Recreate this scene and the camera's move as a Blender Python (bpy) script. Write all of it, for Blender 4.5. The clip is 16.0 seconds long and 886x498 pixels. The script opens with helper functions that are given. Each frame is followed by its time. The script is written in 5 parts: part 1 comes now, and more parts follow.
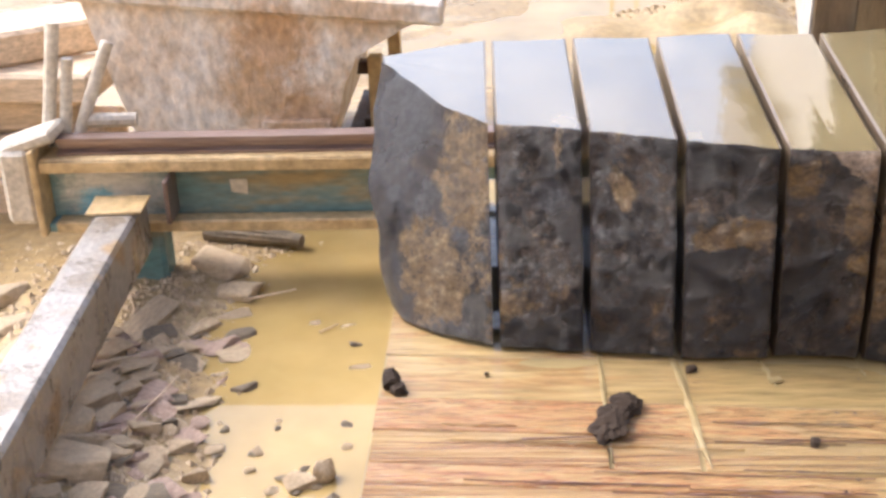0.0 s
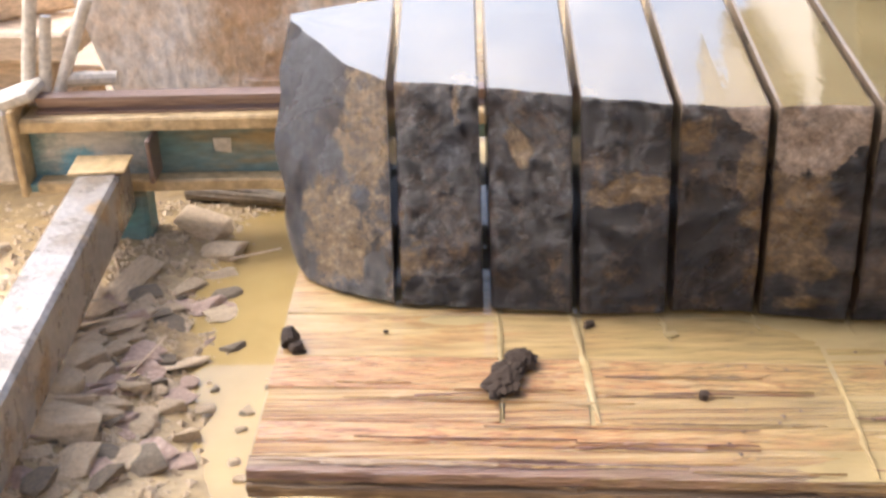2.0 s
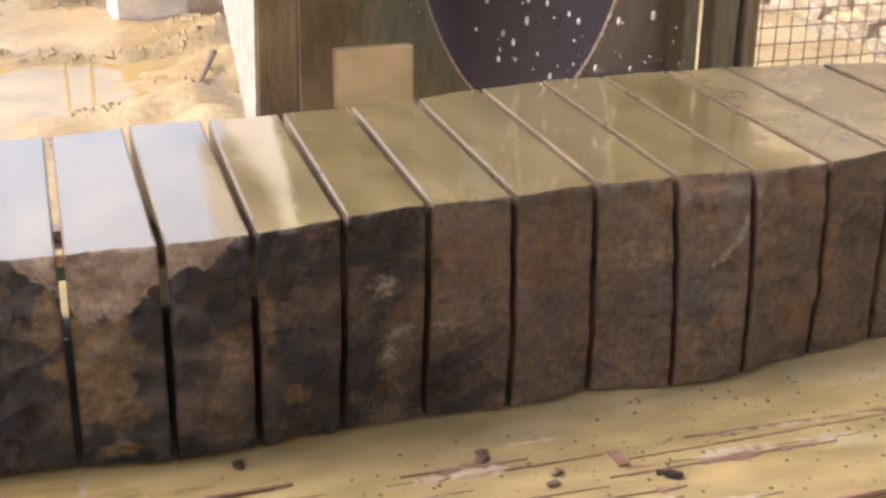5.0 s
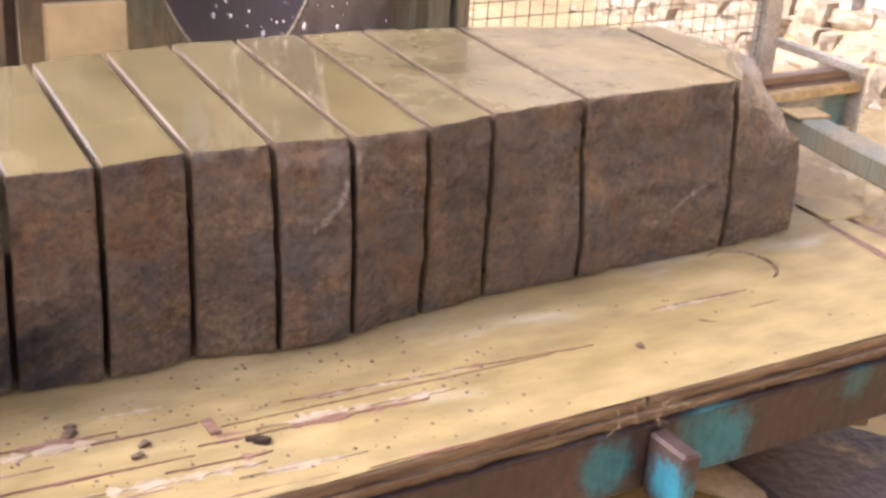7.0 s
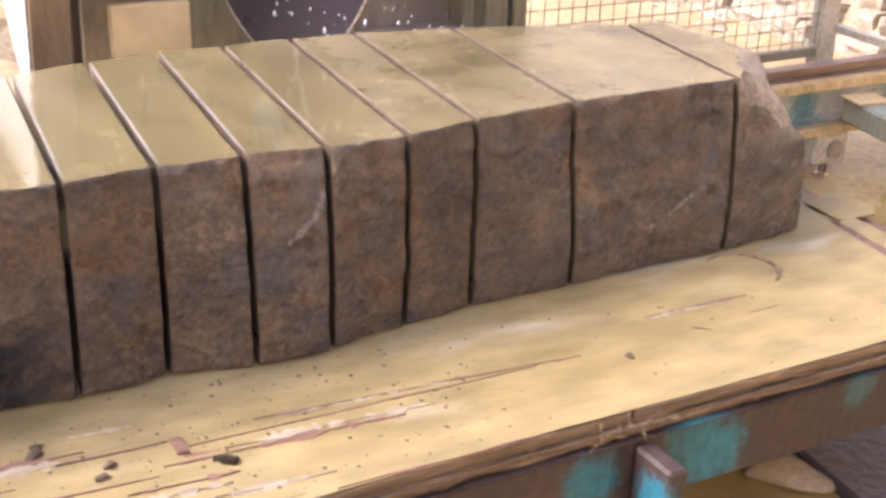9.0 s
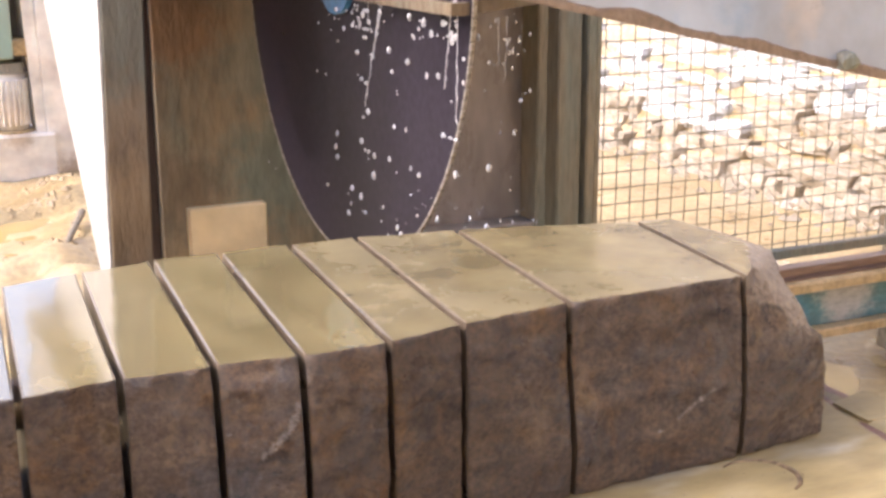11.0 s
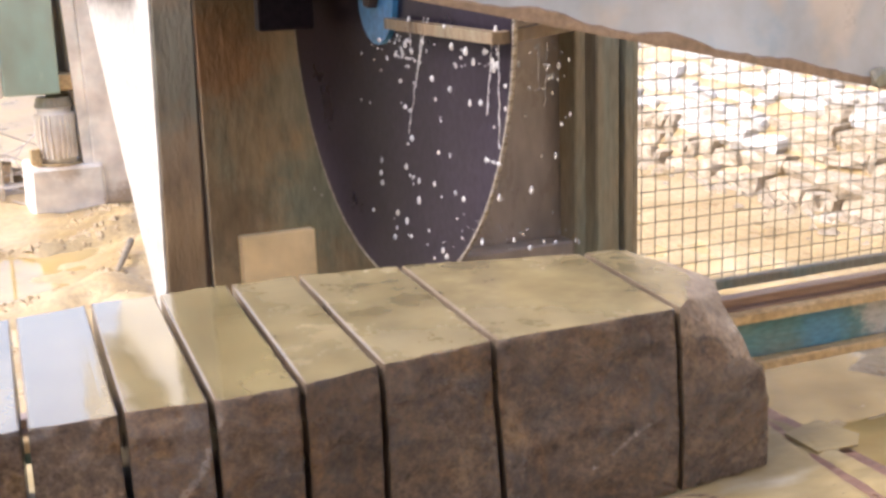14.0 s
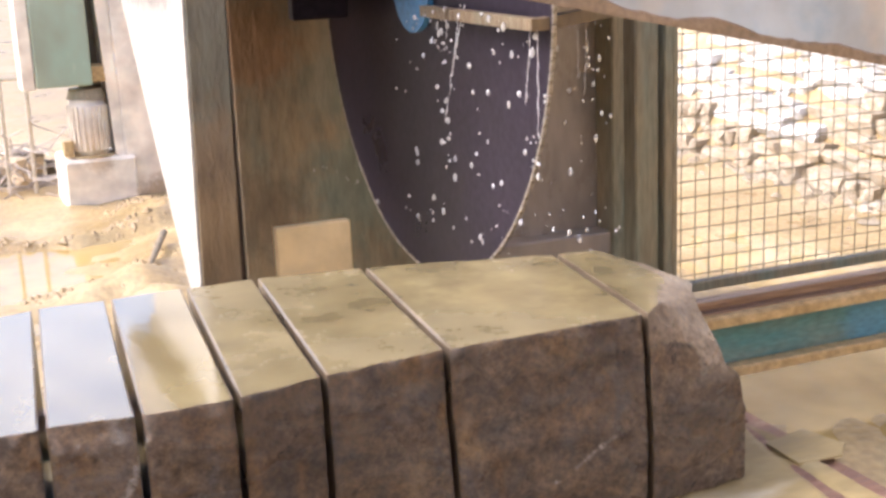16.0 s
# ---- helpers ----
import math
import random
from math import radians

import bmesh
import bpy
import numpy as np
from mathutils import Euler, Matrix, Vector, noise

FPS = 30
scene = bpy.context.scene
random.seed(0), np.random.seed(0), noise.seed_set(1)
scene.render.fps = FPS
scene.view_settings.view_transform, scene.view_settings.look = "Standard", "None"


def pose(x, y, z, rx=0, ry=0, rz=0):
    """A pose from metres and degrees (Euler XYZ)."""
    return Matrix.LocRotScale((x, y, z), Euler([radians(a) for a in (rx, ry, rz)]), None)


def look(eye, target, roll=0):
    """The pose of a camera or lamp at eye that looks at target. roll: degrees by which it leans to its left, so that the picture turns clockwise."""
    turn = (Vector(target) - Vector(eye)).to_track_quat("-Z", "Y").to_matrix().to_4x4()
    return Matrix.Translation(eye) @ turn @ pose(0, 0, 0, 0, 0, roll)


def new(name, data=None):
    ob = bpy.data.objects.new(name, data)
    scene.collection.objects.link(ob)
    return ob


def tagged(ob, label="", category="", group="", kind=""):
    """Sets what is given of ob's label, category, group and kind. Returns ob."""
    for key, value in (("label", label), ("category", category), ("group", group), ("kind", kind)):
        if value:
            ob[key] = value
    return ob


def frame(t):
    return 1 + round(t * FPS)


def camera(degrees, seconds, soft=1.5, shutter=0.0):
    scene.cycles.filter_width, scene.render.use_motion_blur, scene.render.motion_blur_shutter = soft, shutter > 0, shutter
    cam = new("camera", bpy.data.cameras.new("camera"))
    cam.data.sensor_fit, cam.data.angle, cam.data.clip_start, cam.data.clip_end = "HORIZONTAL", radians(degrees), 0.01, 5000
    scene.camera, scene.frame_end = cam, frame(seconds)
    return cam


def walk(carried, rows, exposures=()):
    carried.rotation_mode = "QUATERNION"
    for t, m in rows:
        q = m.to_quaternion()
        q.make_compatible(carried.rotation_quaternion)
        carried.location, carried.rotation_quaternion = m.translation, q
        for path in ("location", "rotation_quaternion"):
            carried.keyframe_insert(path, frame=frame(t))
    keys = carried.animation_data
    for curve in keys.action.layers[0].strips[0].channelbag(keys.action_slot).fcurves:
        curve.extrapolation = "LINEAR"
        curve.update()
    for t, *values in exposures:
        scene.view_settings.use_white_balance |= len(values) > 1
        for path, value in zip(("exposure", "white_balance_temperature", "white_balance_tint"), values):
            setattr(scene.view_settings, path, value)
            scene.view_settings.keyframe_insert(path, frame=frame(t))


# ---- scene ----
cam = camera(38.09, 16.0, soft=3.0)
walk(cam, [
    (0.0, pose(-0.566, -1.803, 1.530, 64.92, 2.19, 3.13)),
    (0.5, pose(-0.603, -1.804, 1.524, 64.28, 1.93, 2.63)),
    (1.0, pose(-0.618, -1.806, 1.522, 63.87, 1.84, 2.36)),
    (1.5, pose(-0.613, -1.804, 1.523, 63.45, 1.92, 2.18)),
    (2.0, pose(-0.613, -1.801, 1.522, 63.10, 1.97, 1.65)),
    (2.5, pose(-0.599, -1.795, 1.521, 62.85, 1.89, 0.70)),
    (3.0, pose(-0.629, -1.812, 1.520, 63.57, 0.98, -1.93)),
    (3.5, pose(-0.619, -1.810, 1.514, 64.69, 0.86, -6.70)),
    (4.0, pose(-0.569, -1.803, 1.506, 66.18, 1.34, -10.65)),
    (4.5, pose(-0.558, -1.810, 1.517, 67.58, 0.86, -15.76)),
    (5.0, pose(-0.517, -1.816, 1.524, 68.79, -0.72, -20.07)),
    (5.2, pose(-0.505, -1.826, 1.533, 69.00, -1.33, -22.04)),
    (7.5, pose(-0.421, -1.953, 1.571, 66.70, -3.32, -30.53)),
    (8.0, pose(-0.448, -1.954, 1.580, 66.41, -2.59, -30.22)),
    (8.5, pose(-0.462, -1.943, 1.578, 66.41, -2.23, -29.57)),
    (9.0, pose(-0.458, -1.945, 1.581, 66.46, -1.83, -28.22)),
    (9.5, pose(-0.441, -1.929, 1.574, 68.15, -1.16, -26.88)),
    (10.0, pose(-0.422, -1.906, 1.568, 72.11, -0.52, -25.85)),
    (10.2, pose(-0.426, -1.918, 1.568, 73.68, -0.56, -25.50)),
    (12.5, pose(-0.476, -1.958, 1.580, 75.63, 1.55, -24.62)),
    (13.0, pose(-0.486, -1.974, 1.582, 75.86, 1.60, -24.39)),
    (13.5, pose(-0.495, -1.991, 1.588, 76.03, 1.65, -24.19)),
    (14.0, pose(-0.506, -2.015, 1.597, 76.15, 1.77, -24.01)),
    (14.5, pose(-0.515, -2.040, 1.607, 76.20, 1.94, -23.88)),
    (15.0, pose(-0.529, -2.053, 1.607, 76.26, 2.20, -23.95)),
    (15.5, pose(-0.514, -2.005, 1.596, 76.06, 2.23, -23.32)),
    (16.0, pose(-0.501, -1.956, 1.585, 75.78, 2.24, -22.72)),
], exposures=[(0.0, 1.40, 5900, 13), (2.5, 1.50, 5950, 14), (4.0, 1.48, 6050, 15), (5.0, 1.25, 6300, 14), (7.5, 1.80, 5900, 20), (9.5, 1.78, 5850, 20), (12.5, 1.48, 5850, 14), (16.0, 1.56, 5850, 15)])

# ---- light ----
world = bpy.data.worlds.new("world")
scene.world = world
world.use_nodes = True
wn = world.node_tree
sky = wn.nodes.new("ShaderNodeTexSky")
sky.sky_type = "NISHITA"
sky.sun_disc = False
SUN_EL, SUN_AZ = 46.0, -66.0          # azimuth from +y towards +x
sky.sun_elevation = radians(SUN_EL)
sky.sun_rotation = radians(SUN_AZ)
sky.air_density, sky.dust_density, sky.ozone_density = 0.9, 7.0, 1.2
bg = wn.nodes["Background"]
bg.inputs["Strength"].default_value = 0.15
wn.links.new(sky.outputs[0], bg.inputs[0])
sun = new("sun", bpy.data.lights.new("sun", "SUN"))
sun.data.energy, sun.data.angle, sun.data.color = 0.7, radians(35.0), (1.0, 0.97, 0.92)
sd = Vector((math.sin(radians(SUN_AZ)) * math.cos(radians(SUN_EL)), math.cos(radians(SUN_AZ)) * math.cos(radians(SUN_EL)), math.sin(radians(SUN_EL))))
sun.matrix_world = look(sd * 20, (0, 0, 0))


# ---- materials ----
def mat(name, stops, scale=6.0, rough=(0.5, 0.8), bump=0.2, bump_scale=40.0, metal=0.0, stretch=(1, 1, 1), ior=1.5,
        detail=6.0, coat=0.0, second=None, fine=None, spec=0.5, per_object=0.0, distort=0.0, spots=()):
    """stops: (position, colour) along a noise; second: (colour, threshold, scale) for patches over it; spots: (colour, centre, radius, amount) ragged stains; fine: scale of fine speckle."""
    m = bpy.data.materials.new(name)
    m.use_nodes = True
    n, l = m.node_tree.nodes, m.node_tree.links
    b = n["Principled BSDF"]
    tc = n.new("ShaderNodeTexCoord")
    mp = n.new("ShaderNodeMapping")
    mp.inputs["Scale"].default_value = stretch
    l.new(tc.outputs["Object"], mp.inputs[0])
    src = mp.outputs[0]
    if per_object:
        oi = n.new("ShaderNodeObjectInfo")
        ad = n.new("ShaderNodeVectorMath")
        ad.operation = "MULTIPLY_ADD"
        ad.inputs[1].default_value = (per_object, per_object * 0.7, per_object * 1.3)
        l.new(oi.outputs["Random"], ad.inputs[0])
        l.new(mp.outputs[0], ad.inputs[2])
        src = ad.outputs[0]
    ns = n.new("ShaderNodeTexNoise")
    ns.inputs["Scale"].default_value, ns.inputs["Detail"].default_value = scale, detail
    ns.inputs["Roughness"].default_value = 0.65
    ns.inputs["Distortion"].default_value = distort
    l.new(src, ns.inputs["Vector"])
    rp = n.new("ShaderNodeValToRGB")
    while len(rp.color_ramp.elements) < len(stops):
        rp.color_ramp.elements.new(0.5)
    for el, (pos, col) in zip(rp.color_ramp.elements, stops):
        el.position, el.color = pos, (*col, 1)
    l.new(ns.outputs["Fac"], rp.inputs[0])
    out = rp.outputs[0]
    if second:
        col, thr, sc = second[:3]
        n2 = n.new("ShaderNodeTexNoise")
        n2.inputs["Scale"].default_value, n2.inputs["Detail"].default_value = sc, 8
        l.new(src, n2.inputs["Vector"])
        r2 = n.new("ShaderNodeValToRGB")
        r2.color_ramp.elements[0].position, r2.color_ramp.elements[1].position = thr, thr + (second[3] if len(second) > 3 else 0.08)
        l.new(n2.outputs["Fac"], r2.inputs[0])
        mx = n.new("ShaderNodeMix")
        mx.data_type = "RGBA"
        mx.inputs["B"].default_value = (*col, 1)
        for i in mx.inputs:
            if i.name == "B" and i.type == "RGBA":
                i.default_value = (*col, 1)
            if i.name == "A" and i.type == "RGBA":
                l.new(out, i)
        l.new(r2.outputs[0], mx.inputs[0])
        out = [o for o in mx.outputs if o.type == "RGBA"][0]
    for col, centre, radius, amount in spots:
        ds = n.new("ShaderNodeVectorMath")
        ds.operation = "DISTANCE"
        ds.inputs[1].default_value = centre
        l.new(tc.outputs["Object"], ds.inputs[0])
        wv = n.new("ShaderNodeTexNoise")
        wv.inputs["Scale"].default_value, wv.inputs["Detail"].default_value, wv.inputs["Roughness"].default_value = 3.6 / radius, 10, 0.72
        l.new(tc.outputs["Object"], wv.inputs["Vector"])
        ma = n.new("ShaderNodeMath")
        ma.operation = "MULTIPLY_ADD"
        ma.inputs[1].default_value = 1.6 * radius
        l.new(wv.outputs["Fac"], ma.inputs[0])
        l.new(ds.outputs["Value"], ma.inputs[2])
        sr = n.new("ShaderNodeMapRange")
        sr.inputs["From Min"].default_value, sr.inputs["From Max"].default_value = radius * 1.32, radius * 1.85
        sr.inputs["To Min"].default_value, sr.inputs["To Max"].default_value = amount, 0.0
        l.new(ma.outputs[0], sr.inputs[0])
        sm = n.new("ShaderNodeMix")
        sm.data_type = "RGBA"
        l.new(sr.outputs[0], sm.inputs[0])
        l.new(out, sm.inputs[6])
        sm.inputs[7].default_value = (*col, 1)
        out = sm.outputs[2]
    nf = n.new("ShaderNodeTexNoise")
    nf.inputs["Scale"].default_value, nf.inputs["Detail"].default_value = (fine or bump_scale), 4
    l.new(src, nf.inputs["Vector"])
    hs = n.new("ShaderNodeHueSaturation")
    mr0 = n.new("ShaderNodeMapRange")
    mr0.inputs["From Min"].default_value, mr0.inputs["From Max"].default_value = 0.25, 0.75
    mr0.inputs["To Min"].default_value, mr0.inputs["To Max"].default_value = 0.72, 1.28
    l.new(nf.outputs["Fac"], mr0.inputs[0])
    l.new(mr0.outputs[0], hs.inputs["Value"])
    l.new(out, hs.inputs["Color"])
    l.new(hs.outputs[0], b.inputs["Base Color"])
    mr = n.new("ShaderNodeMapRange")
    mr.inputs["From Min"].default_value, mr.inputs["From Max"].default_value = 0.3, 0.7
    mr.inputs["To Min"].default_value, mr.inputs["To Max"].default_value = rough
    l.new(ns.outputs["Fac"], mr.inputs[0])
    l.new(mr.outputs[0], b.inputs["Roughness"])
    if bump:
        bp = n.new("ShaderNodeBump")
        bp.inputs["Strength"].default_value, bp.inputs["Distance"].default_value = bump, 0.01
        nb = n.new("ShaderNodeTexNoise")
        nb.inputs["Scale"].default_value, nb.inputs["Detail"].default_value = bump_scale, 5
        l.new(src, nb.inputs["Vector"])
        l.new(nb.outputs["Fac"], bp.inputs["Height"])
        l.new(bp.outputs[0], b.inputs["Normal"])
        l.new(bp.outputs[0], b.inputs["Coat Normal"])
    b.inputs["Metallic"].default_value, b.inputs["IOR"].default_value = metal, ior
    b.inputs["Coat Weight"].default_value, b.inputs["Coat Roughness"].default_value = coat, 0.06
    b.inputs["Specular IOR Level"].default_value = spec
    if coat:
        b.inputs["Coat IOR"].default_value = 1.55 if coat == 1.0 else 1.4
    return m


M_ground = mat("wet_mud", [(0.3, (0.25, 0.165, 0.065)), (0.5, (0.335, 0.24, 0.11)), (0.7, (0.41, 0.32, 0.18))], 1.7, (0.18, 0.6), 0.6, 30, second=((0.43, 0.345, 0.215), 0.56, 0.9, 0.2), detail=9)
M_water = mat("muddy_water", [(0.35, (0.34, 0.235, 0.085)), (0.65, (0.39, 0.285, 0.12))], 1.2, (0.02, 0.06), 0.02, 8, ior=1.6, fine=3)
M_rub = mat("rubble_stone", [(0.3, (0.506, 0.38, 0.231)), (0.5, (0.66, 0.517, 0.33)), (0.7, (0.77, 0.649, 0.473))], 9, (0.28, 0.65), 0.8, 60, per_object=9)
M_clod = mat("yellow_mud_clod", [(0.3, (0.24, 0.165, 0.075)), (0.7, (0.36, 0.265, 0.14))], 9, (0.45, 0.75), 0.6, 50)
M_chips = mat("stone_chips", [(0.3, (0.312, 0.228, 0.132)), (0.5, (0.432, 0.33, 0.204)), (0.7, (0.552, 0.456, 0.324))], 14, (0.5, 0.8), 0.5, 60)
M_rub_pink = mat("reddish_stone", [(0.3, (0.435, 0.29, 0.21)), (0.5, (0.58, 0.42, 0.322)), (0.7, (0.754, 0.609, 0.504))], 9, (0.28, 0.65), 0.8, 60, per_object=9)
M_clay = mat("dark_clay", [(0.3, (0.020, 0.014, 0.010)), (0.7, (0.055, 0.038, 0.026))], 20, (0.75, 0.95), 0.9, 60, spec=0.2)
M_rub_dark = mat("dark_stone", [(0.3, (0.125, 0.1, 0.07)), (0.7, (0.263, 0.21, 0.143))], 9, (0.6, 0.9), 0.6, 60, per_object=9)


def rock_material():
    """Split stone: dark blue-black, rusty brown and ochre skins blended by the vertex layers of the block."""
    m = bpy.data.materials.new("split_stone")
    m.use_nodes = True
    n, l = m.node_tree.nodes, m.node_tree.links
    b = n["Principled BSDF"]
    tc = n.new("ShaderNodeTexCoord")

    def noise_tex(scale, detail=8, rough_=0.6, stretch=(1, 1, 1), dist=0.0):
        mp = n.new("ShaderNodeMapping")
        mp.inputs["Scale"].default_value = stretch
        l.new(tc.outputs["Object"], mp.inputs[0])
        t = n.new("ShaderNodeTexNoise")
        t.inputs["Scale"].default_value, t.inputs["Detail"].default_value = scale, detail
        t.inputs["Roughness"].default_value, t.inputs["Distortion"].default_value = rough_, dist
        l.new(mp.outputs[0], t.inputs["Vector"])
        return t.outputs["Fac"]

    def ramp(fac, stops):
        r = n.new("ShaderNodeValToRGB")
        while len(r.color_ramp.elements) < len(stops):
            r.color_ramp.elements.new(0.5)
        for el, (p, c) in zip(r.color_ramp.elements, stops):
            el.position, el.color = p, (*c, 1)
        l.new(fac, r.inputs[0])
        return r.outputs[0]

    def mix(fac, a, c):
        x = n.new("ShaderNodeMix")
        x.data_type = "RGBA"
        l.new(fac, x.inputs[0])
        l.new(a, x.inputs[6])
        l.new(c, x.inputs[7])
        return x.outputs[2]

    def math2(op, a, c):
        x = n.new("ShaderNodeMath")
        x.operation = op
        for i, v in enumerate((a, c)):
            if isinstance(v, float):
                x.inputs[i].default_value = v
            else:
                l.new(v, x.inputs[i])
        return x.outputs[0]

    def layer(name, wobble, lo, hi):
        a = n.new("ShaderNodeAttribute")
        a.attribute_name = name
        v = math2("ADD", a.outputs["Fac"], math2("MULTIPLY", math2("SUBTRACT", wobble, 0.5), 2.3))
        r = n.new("ShaderNodeMapRange")
        r.inputs["From Min"].default_value, r.inputs["From Max"].default_value = lo, hi
        l.new(v, r.inputs[0])
        return r.outputs[0]

    n1, n2, n3 = noise_tex(7, 9, 0.68), noise_tex(24, 8, 0.7, (1, 1, 1.6)), noise_tex(3.2, 6, 0.6, dist=0.6)
    dark = ramp(n1, [(0.30, (0.007, 0.006, 0.008)), (0.47, (0.021, 0.016, 0.015)), (0.57, (0.060, 0.040, 0.027)), (0.66, (0.25, 0.155, 0.07))])
    brown = ramp(n1, [(0.28, (0.064, 0.055, 0.050)), (0.44, (0.154, 0.108, 0.076)), (0.58, (0.230, 0.160, 0.104)), (0.72, (0.35, 0.245, 0.138))])
    ochre = ramp(n2, [(0.28, (0.075, 0.048, 0.022)), (0.5, (0.19, 0.12, 0.050)), (0.72, (0.36, 0.26, 0.14))])
    rust = ramp(n2, [(0.28, (0.115, 0.062, 0.025)), (0.5, (0.23, 0.125, 0.050)), (0.72, (0.37, 0.235, 0.105))])
    blue = ramp(n2, [(0.28, (0.050, 0.046, 0.050)), (0.72, (0.16, 0.14, 0.125))])

    def band(fac, lo, hi, top):
        r = n.new("ShaderNodeMapRange")
        r.inputs["From Min"].default_value, r.inputs["From Max"].default_value, r.inputs["To Max"].default_value = lo, hi, top
        l.new(fac, r.inputs[0])
        return r.outputs[0]

    brown = mix(band(noise_tex(4.3, 9, 0.7, (1.2, 1, 0.9), 0.5), 0.50, 0.66, 0.85), brown, rust)
    brown = mix(band(noise_tex(5.1, 9, 0.7, (1, 1.3, 1), 0.9), 0.52, 0.66, 0.85), brown, blue)
    slate = ramp(n2, [(0.3, (0.038, 0.040, 0.047)), (0.7, (0.115, 0.118, 0.128))])
    tan = ramp(n2, [(0.28, (0.27, 0.19, 0.13)), (0.72, (0.49, 0.38, 0.28))])
    quartz = ramp(n2, [(0.3, (0.26, 0.21, 0.17)), (0.7, (0.48, 0.42, 0.37))])
    c = mix(layer("brown", n3, 0.35, 0.65), dark, brown)
    c = mix(layer("slate", n3, 0.45, 0.7), c, slate)
    c = mix(layer("ochre", n1, 0.48, 0.64), c, ochre)
    c = mix(layer("tan", n1, 0.47, 0.55), c, tan)
    c = mix(layer("quartz", noise_tex(110, 5, 0.8), 0.50, 0.80), c, quartz)
    hs = n.new("ShaderNodeHueSaturation")
    sp = n.new("ShaderNodeMapRange")
    sp.inputs["From Min"].default_value, sp.inputs["From Max"].default_value, sp.inputs["To Min"].default_value, sp.inputs["To Max"].default_value = 0.32, 0.68, 0.42, 1.65
    l.new(noise_tex(70, 6, 0.75), sp.inputs[0])
    l.new(sp.outputs[0], hs.inputs["Value"])
    l.new(c, hs.inputs["Color"])
    l.new(hs.outputs[0], b.inputs["Base Color"])
    rr = n.new("ShaderNodeMapRange")
    rr.inputs["From Min"].default_value, rr.inputs["From Max"].default_value, rr.inputs["To Min"].default_value, rr.inputs["To Max"].default_value = 0.35, 0.65, 0.13, 0.42
    l.new(n3, rr.inputs[0])
    l.new(rr.outputs[0], b.inputs["Roughness"])
    h = math2("ADD", math2("MULTIPLY", noise_tex(24, 9, 0.78, (1, 1, 1.4), 0.4), 0.8), math2("MULTIPLY", noise_tex(105, 6, 0.8), 0.6))
    bp = n.new("ShaderNodeBump")
    bp.inputs["Strength"].default_value, bp.inputs["Distance"].default_value = 1.0, 0.036
    l.new(h, bp.inputs["Height"])
    l.new(bp.outputs[0], b.inputs["Normal"])
    l.new(bp.outputs[0], b.inputs["Coat Normal"])
    b.inputs["Coat Weight"].default_value, b.inputs["Coat Roughness"].default_value, b.inputs["Coat IOR"].default_value = 0.65, 0.09, 1.4
    return m


M_rock = rock_material()
M_top = mat("wet_sawn_stone", [(0.3, (0.16, 0.123, 0.058)), (0.5, (0.205, 0.165, 0.08)), (0.7, (0.255, 0.205, 0.11))], 3.5, (0.05, 0.14), 0.035, 45, ior=1.6, coat=1.0, spec=0.8, second=((0.27, 0.225, 0.125), 0.58, 1.8, 0.2), per_object=3, stretch=(1, 0.5, 1), fine=9)
M_top_mid = mat("damp_sawn_stone", [(0.3, (0.16, 0.123, 0.058)), (0.5, (0.205, 0.165, 0.08)), (0.7, (0.255, 0.205, 0.11))], 3.5, (0.06, 0.15), 0.02, 30, ior=1.6, coat=0.85, spec=0.8, second=((0.27, 0.225, 0.125), 0.58, 1.8, 0.2), per_object=3, stretch=(1, 0.5, 1), fine=9)
M_top_dull = mat("sludge_filmed_sawn_stone", [(0.3, (0.15, 0.115, 0.055)), (0.5, (0.195, 0.155, 0.080)), (0.7, (0.24, 0.195, 0.11))], 3.0, (0.17, 0.34), 0.02, 30, second=((0.28, 0.23, 0.135), 0.57, 1.6, 0.15), spec=0.5, coat=0.25, spots=(((0.31, 0.245, 0.125), (1.62, 0.42, 0.82), 0.22, 0.55),), fine=9)
M_sawn = mat("sawn_side", [(0.3, (0.10, 0.075, 0.05)), (0.7, (0.20, 0.15, 0.10))], 5, (0.24, 0.42), 0.15, 50, stretch=(1, 1, 4), coat=0.35, spec=0.6)
M_wood = mat("wet_peeled_plywood", [(0.24, (0.152, 0.062, 0.038)), (0.34, (0.285, 0.119, 0.048)), (0.42, (0.38, 0.237, 0.1)), (0.48, (0.314, 0.142, 0.057)), (0.54, (0.399, 0.271, 0.119)), (0.62, (0.323, 0.162, 0.067)), (0.7, (0.437, 0.332, 0.18)), (0.8, (0.209, 0.114, 0.085))], 1.5, (0.05, 0.17), 0.8, 16, stretch=(1.3, 8, 6), per_object=11, detail=6, distort=2.2, coat=0.95, spots=(((0.285, 0.21, 0.088), (0.28, -0.10, 0.42), 1.0, 0.85),))
M_wood_clear = mat("wet_ochre_ply_face", [(0.26, (0.238, 0.145, 0.065)), (0.4, (0.317, 0.216, 0.09)), (0.5, (0.352, 0.251, 0.112)), (0.57, (0.299, 0.18, 0.077)), (0.64, (0.352, 0.246, 0.107)), (0.76, (0.396, 0.299, 0.155))], 1.1, (0.04, 0.14), 0.4, 14, stretch=(0.7, 5, 5), per_object=9, detail=5, distort=1.8, coat=0.95, spots=(((0.285, 0.21, 0.088), (0.28, -0.10, 0.42), 1.0, 0.85),))
